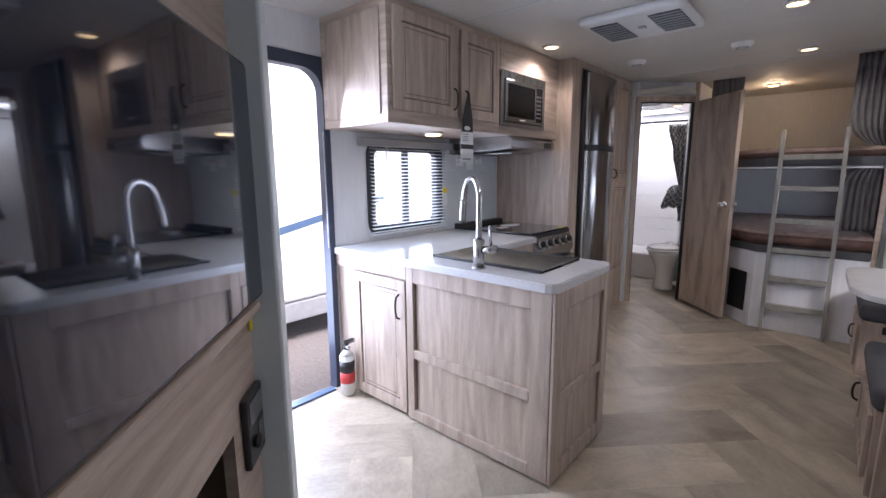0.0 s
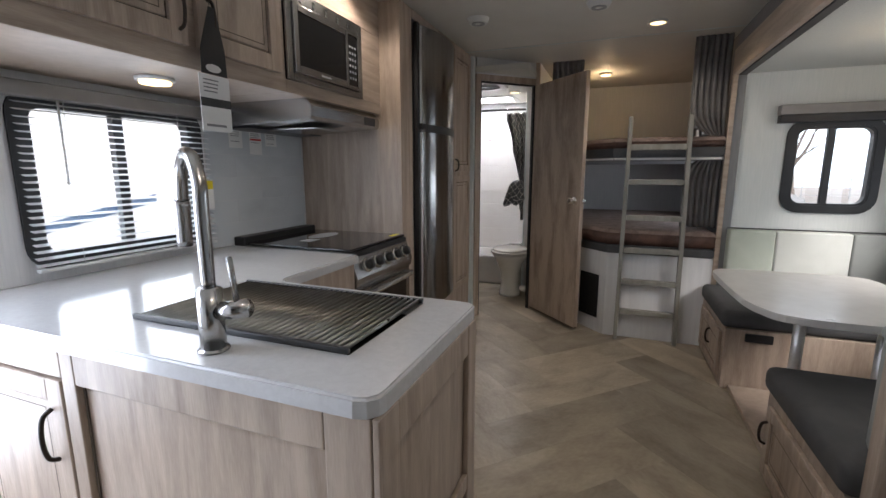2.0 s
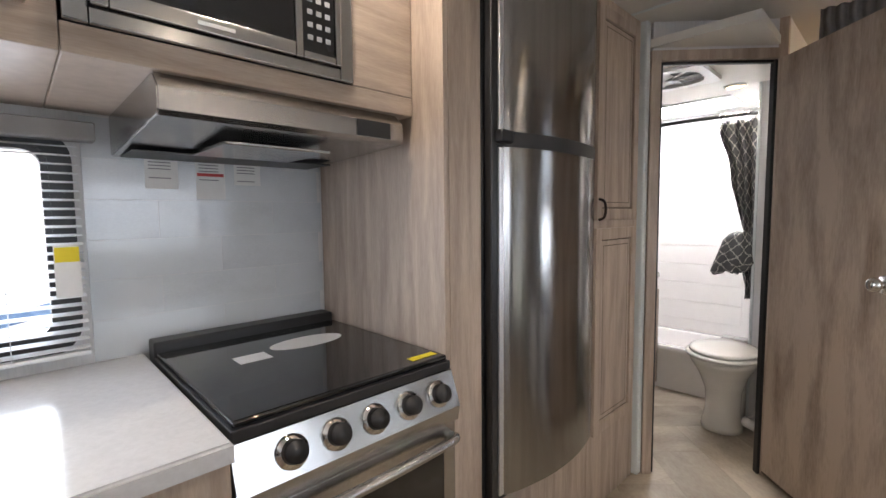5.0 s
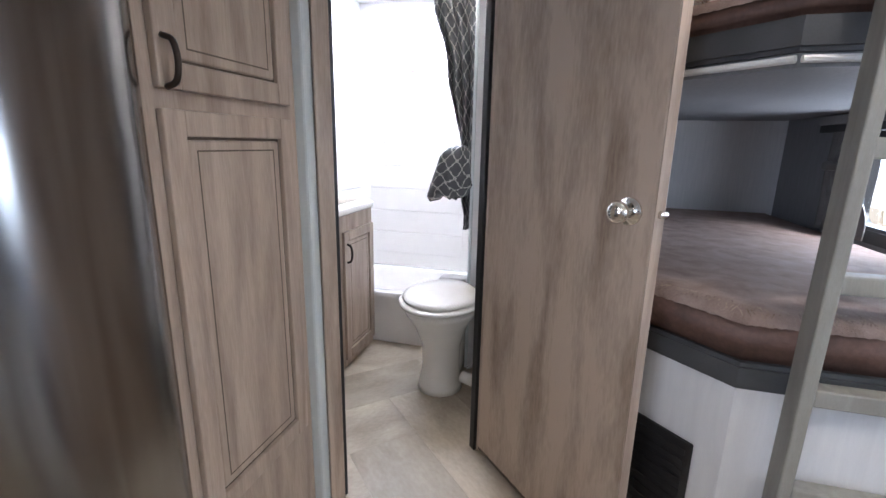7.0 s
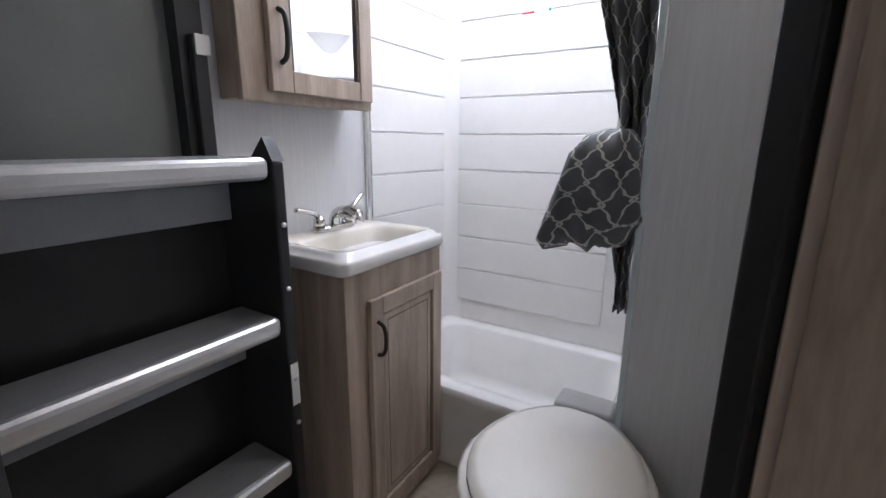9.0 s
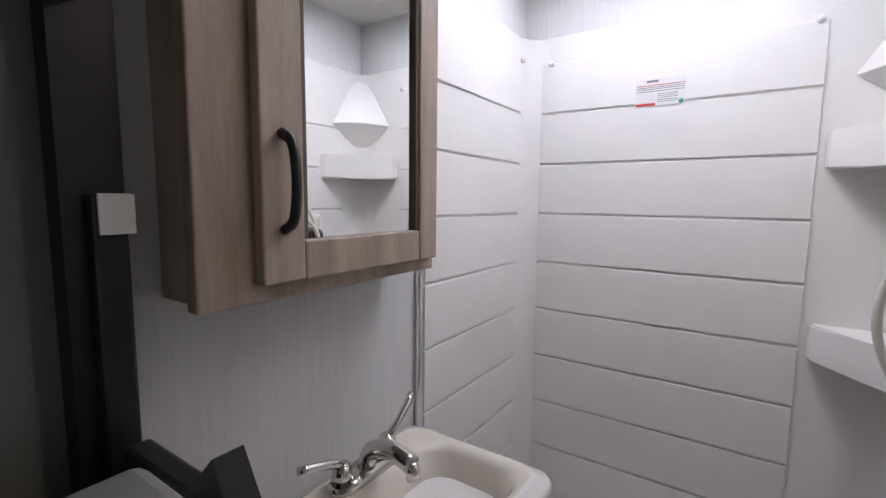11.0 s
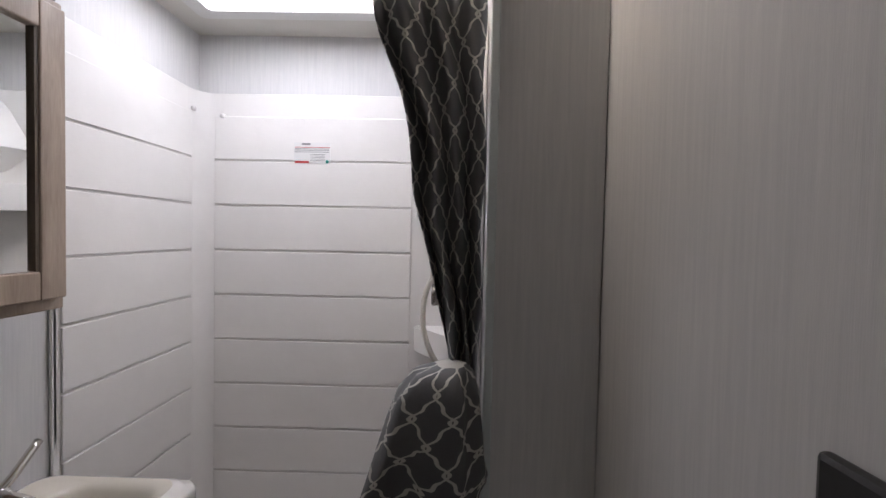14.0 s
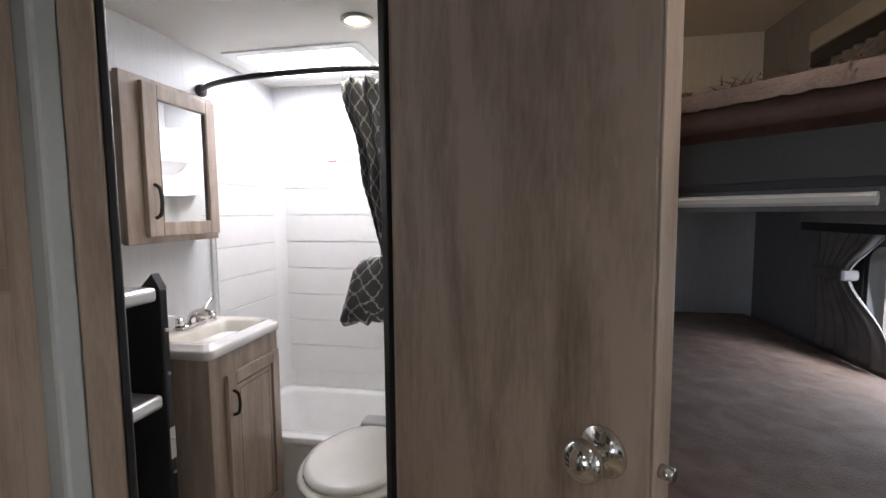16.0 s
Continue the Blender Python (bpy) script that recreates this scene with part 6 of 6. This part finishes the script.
# ---- ceiling fittings ----
for lx, ly, lz in CEILING_LAMPS:
    th = thing("ceiling_lamp", "small round warm ceiling downlight with a white rim", "lamp", (lx, ly, lz - 0.02), group="ceiling downlights")
    bm = bmesh.new()
    circ = lambda r: [(r * math.cos(2 * math.pi * k / 28), r * math.sin(2 * math.pi * k / 28)) for k in range(28)]
    put(th, "rim", ring_bm(circ(0.062), circ(0.048), lz - 0.012, lz - 0.0005, lambda u, v, d, a=lx, b=ly: (a + u, b + v, d)), PLASTIC, True)
    cyl(th, "lens", (lx, ly, lz - 0.008), (lx, ly, lz - 0.0015), 0.047, LAMP_GLOW, n=28)
th = thing("bunk_lamp", "small round warm lamp on the bunk ceiling", "lamp", (-0.2, 6.65, CEIL - 0.03))
cyl(th, "rim", (-0.2, 6.65, CEIL - 0.014), (-0.2, 6.65, CEIL - 0.0005), 0.06, PLASTIC, n=24)
cyl(th, "lens", (-0.2, 6.65, CEIL - 0.022), (-0.2, 6.65, CEIL - 0.0145), 0.045, LAMP_GLOW, n=24)
th = thing("under_cabinet_lamp", "round warm puck lamp under the overhead cabinet", "lamp", (-1.6, 3.0, UB - 0.02))
cyl(th, "rim", (-1.6, 3.0, UB - 0.012), (-1.6, 3.0, UB - 0.0005), 0.062, PLASTIC, n=28)
cyl(th, "lens", (-1.6, 3.0, UB - 0.022), (-1.6, 3.0, UB - 0.0125), 0.05, LAMP_GLOW, n=28)
th = thing("air_conditioner_vent", "white ceiling air-conditioner panel with two louvred grilles", "air conditioner", (-0.55, 3.6, CEIL - 0.05))
box(th, "panel", (-0.83, 3.4, CEIL - 0.045), (-0.28, 3.92, CEIL - 0.0005), PLASTIC, 0.02, 3)
for x in (-0.79, -0.47):
    box(th, "grille", (x, 3.48, CEIL - 0.0475), (x + 0.16, 3.84, CEIL - 0.0455), BLACK, 0.001)
    boxes(th, "louvre", [((x, 3.5 + k * 0.045, CEIL - 0.053), (x + 0.16, 3.514 + k * 0.045, CEIL - 0.048)) for k in range(8)], TRAILER_GREY, 0.001)
box(th, "knob", (-0.57, 3.64, CEIL - 0.052), (-0.53, 3.68, CEIL - 0.0455), TRAILER_GREY, 0.003)
for nm, x, y, r, lb in (("smoke_detector", 0.59, 4.58, 0.06, "round white smoke detector on the ceiling"), ("ceiling_speaker", -0.2, 4.66, 0.07, "round white ceiling speaker"), ("ceiling_speaker", -0.917, 4.69, 0.07, "round white ceiling speaker")):
    th = thing(nm, lb, "detector" if "smoke" in nm else "speaker", (x, y, CEIL - 0.03))
    bm = bmesh.new()
    add_cyl(bm, (x, y, CEIL - 0.03), (x, y, CEIL - 0.0005), r * 0.8, r, n=28)
    put(th, "housing", bm, PLASTIC, True).modifiers.new("edge_split", "EDGE_SPLIT").split_angle = radians(30)
    put(th, "grille", ring_bm(circ(r * 0.6), circ(r * 0.3), CEIL - 0.0335, CEIL - 0.0305, lambda u, v, d, a=x, b=y: (a + u, b + v, d)), TRAILER_GREY)

# ---- outside ----
G = -0.75
bm = bmesh.new()
add_box(bm, (-600, -600, G - 0.2), (600, 600, G))
tagged(put(None, "ground", bm, ASPHALT), "grey-brown gravelly asphalt lot", "ground", kind="structure")


bm = bmesh.new()
ring_lo = [bm.verts.new((75 * math.cos(k * math.pi / 24), 75 * math.sin(k * math.pi / 24), G)) for k in range(48)]
ring_hi = [bm.verts.new((75 * math.cos(k * math.pi / 24), 75 * math.sin(k * math.pi / 24), 34)) for k in range(48)]
for k in range(48):
    bm.faces.new((ring_lo[k], ring_lo[(k + 1) % 48], ring_hi[(k + 1) % 48], ring_hi[k]))
tagged(put(None, "backdrop", bm, glow("overcast_distance", (0.86, 0.93, 1.0), 0.85)), "pale overcast sky beyond the lot", "sky", kind="structure")


def parked_trailer(x0, x1, y0, y1, face, label):
    th = thing("parked_trailer", label, "trailer", ((x0 + x1) / 2, (y0 + y1) / 2, G), group="parked trailers")
    box(th, "body", (x0, y0, G + 0.55), (x1, y1, G + 3.5), TRAILER_WHITE, 0.08, 3)
    box(th, "skirt", (x0 + 0.02, y0 + 0.1, G + 0.3), (x1 - 0.02, y1 - 0.1, G + 0.549), TRAILER_GREY, 0.02)
    s = 1 if face == x1 else -1
    bm = bmesh.new()
    join(bm, prism_bm([(y0 + 0.2, G + 0.95), (y0 + 3.2, G + 1.02), (y1 - 0.5, G + 1.75), (y1 - 0.5, G + 1.83), (y0 + 3.2, G + 1.12), (y0 + 0.2, G + 1.0)], face + s * 0.001, face + s * 0.006, lambda u, v, d: (d, u, v)))
    put(th, "stripe", bm, STRIPE, label="slate blue swoosh decal")
    if y0 > 2:
        box(th, "window", (face + s * 0.001, y1 - 2.2, G + 1.75), (face + s * 0.02, y1 - 1.4, G + 2.4), BLACK_GLASS, 0.005)
    for k in range(2):
        yc = (y0 + y1) / 2 - 0.45 + k * 0.9 - 0.5
        w = cyl(th, "wheel", (face - s * 0.25, yc, G + 0.35), (face - s * 0.03, yc, G + 0.35), 0.35, RUBBER, n=28, bev=0.03)
        cyl(w, "rim", (face - s * 0.029, yc, G + 0.35), (face - s * 0.02, yc, G + 0.35), 0.2, ALUMINIUM, n=24)


parked_trailer(-6.9, -4.5, -1.6, 5.6, -4.5, "white parked travel trailer with a blue swoosh decal")
parked_trailer(-7.4, -5.0, 6.6, 13.5, -5.0, "white parked travel trailer with a blue swoosh decal")


def car(x, y, rz, mat, label):
    th = thing("parked_car", label, "car", (x, y, G), rz, True, group="parked cars")
    side = [(-2.2, 0.35), (-2.25, 0.75), (-1.9, 0.95), (-1.2, 1.0), (-0.6, 1.45), (0.9, 1.48), (1.7, 1.0), (2.15, 0.9), (2.2, 0.4)]
    put(th, "body", prism_bm(side, -0.85, 0.85, lambda u, v, d: (u, d, v), 0.06), mat)
    glz = [(-1.05, 1.02), (-0.55, 1.4), (0.85, 1.42), (1.45, 1.02)]
    put(th, "glass", prism_bm(glz, -0.857, 0.857, lambda u, v, d: (u, d, v)), BLACK_GLASS)
    for wx in (-1.4, 1.35):
        for wy in (-0.8, 0.8):
            w = cyl(th, "wheel", (wx, wy - 0.1, 0.32), (wx, wy + 0.1, 0.32), 0.32, RUBBER, n=24, bev=0.02)


for i, (x, y, rz, m, lb) in enumerate(((3.0, 19, 10, CAR_SILVER, "silver car parked in the lot"), (8.5, 17.5, 5, CAR_TAN, "sand-coloured car parked in the lot"), (12, 9, 80, CAR_SILVER, "silver car parked in the lot"), (13, 3, 85, CAR_TAN, "sand-coloured car parked in the lot"), (5.5, 26, 0, CAR_SILVER, "silver car parked in the lot"))):
    car(x, y, rz, m, lb)


def bare_tree(x, y, height, seed):
    rng = random.Random(seed)
    th = thing("bare_tree", "leafless grey winter tree", "tree", (x, y, G), group="bare trees")
    bm = bmesh.new()

    def limb(p, d, L, r, depth):
        pts, rad = [p], [r]
        for k in range(4):
            d = (d + Vector((rng.uniform(-0.22, 0.22), rng.uniform(-0.22, 0.22), rng.uniform(-0.02, 0.16)))).normalized()
            pts.append(pts[-1] + d * L / 4)
            rad.append(r * (1 - 0.14 * (k + 1)))
        add_tube(bm, pts, r, 5 if depth else 8, rad)
        if depth < 4:
            for k in range(4 if depth < 3 else 3):
                i = rng.randint(1, 4)
                a = rng.uniform(0, 6.28)
                nd = (d * 0.7 + Vector((math.cos(a), math.sin(a), rng.uniform(0.0, 0.5))) * 0.75).normalized()
                limb(pts[i], nd, L * rng.uniform(0.5, 0.72), rad[i] * 0.55, depth + 1)

    limb(Vector((x, y, G)), Vector((0, 0, 1)), height * 0.45, height * 0.03, 0)
    put(th, "trunk_and_limbs", bm, BARK, True)


for i, (x, y, hh) in enumerate(((4.5, 30, 8.5), (9.5, 33, 9.5), (1.5, 38, 9), (15, 26, 8), (20, 10, 9), (22, 4, 8))):
    bare_tree(x, y, hh, i + 2)
bm = bmesh.new()
for k in range(60):
    add_box(bm, (-30 + k * 1.5, 44, G), (-29.94 + k * 1.5, 44.06, G + 1.6))
for z in (0.2, 0.8, 1.5):
    add_box(bm, (-30, 44.01, G + z), (59, 44.05, G + z + 0.05))
th = tagged(put(None, "lot_fence", bm, TRAILER_GREY), "grey metal fence at the far side of the lot", "fence", kind="structure")

# ---- herringbone planks ----
PL, PW = 0.9, 0.3
poly = [(LX, FRONT), (SLIDE_X - 0.02, FRONT), (SLIDE_X - 0.02, 5.5), (RX - 0.02, 5.5), (RX - 0.02, REAR - 0.62), (LX, REAR - 0.62)]
floor_ob = bpy.data.objects["floor"]
gap = 0.0004
rot45 = Matrix.Rotation(radians(45), 2)
for i in range(-14, 40):
    for j in range(-10, 10):
        for kind in (0, 1):
            # unit herringbone in its own axes, turned by 45 degrees
            k = i
            if kind == 0:
                x0, y0, w, h = k * PW + j * 2 * PL, k * PW, PL, PW
            else:
                x0, y0, w, h = k * PW + j * 2 * PL - PW + PL + PW, k * PW - PL + PW, PW, PL
            c = rot45 @ Vector((x0 + w / 2, y0 + h / 2))
            cx, cy = c.x - 0.4, c.y + 0.3
            if not (LX - 0.6 < cx < SLIDE_X + 0.2 and FRONT - 0.6 < cy < REAR - 0.2):
                continue
            bm = bmesh.new()
            a = 45 if kind == 0 else 135
            R = Matrix.Rotation(radians(a), 2)
            Ri = R.inverted()
            add_box(bm, (-PL / 2 + gap, -PW / 2 + gap, -0.0035), (PL / 2 - gap, PW / 2 - gap, 0.0), 0)
            for px, nx, ny in (((LX, 0), -1, 0), ((0.68 if cy > 5.3 else SLIDE_X - 0.02, 0), 1, 0), ((0, REAR - 0.6), 0, 1), ((0, FRONT), 0, -1)):
                co = Ri @ (Vector(px) - Vector((cx, cy)))
                no = Ri @ Vector((nx, ny))
                bmesh.ops.bisect_plane(bm, geom=bm.verts[:] + bm.edges[:] + bm.faces[:], plane_co=(co.x, co.y, 0), plane_no=(no.x, no.y, 0), clear_outer=True)
            if len(bm.faces) < 3:
                bm.free()
                continue
            ob = put(None, "plank", bm, VINYL, recentre=False)
            ob.parent = floor_ob
            ob.matrix_basis = Matrix.Translation(-Vector(floor_ob.location)) @ pose(cx, cy, 0, 0, 0, a)
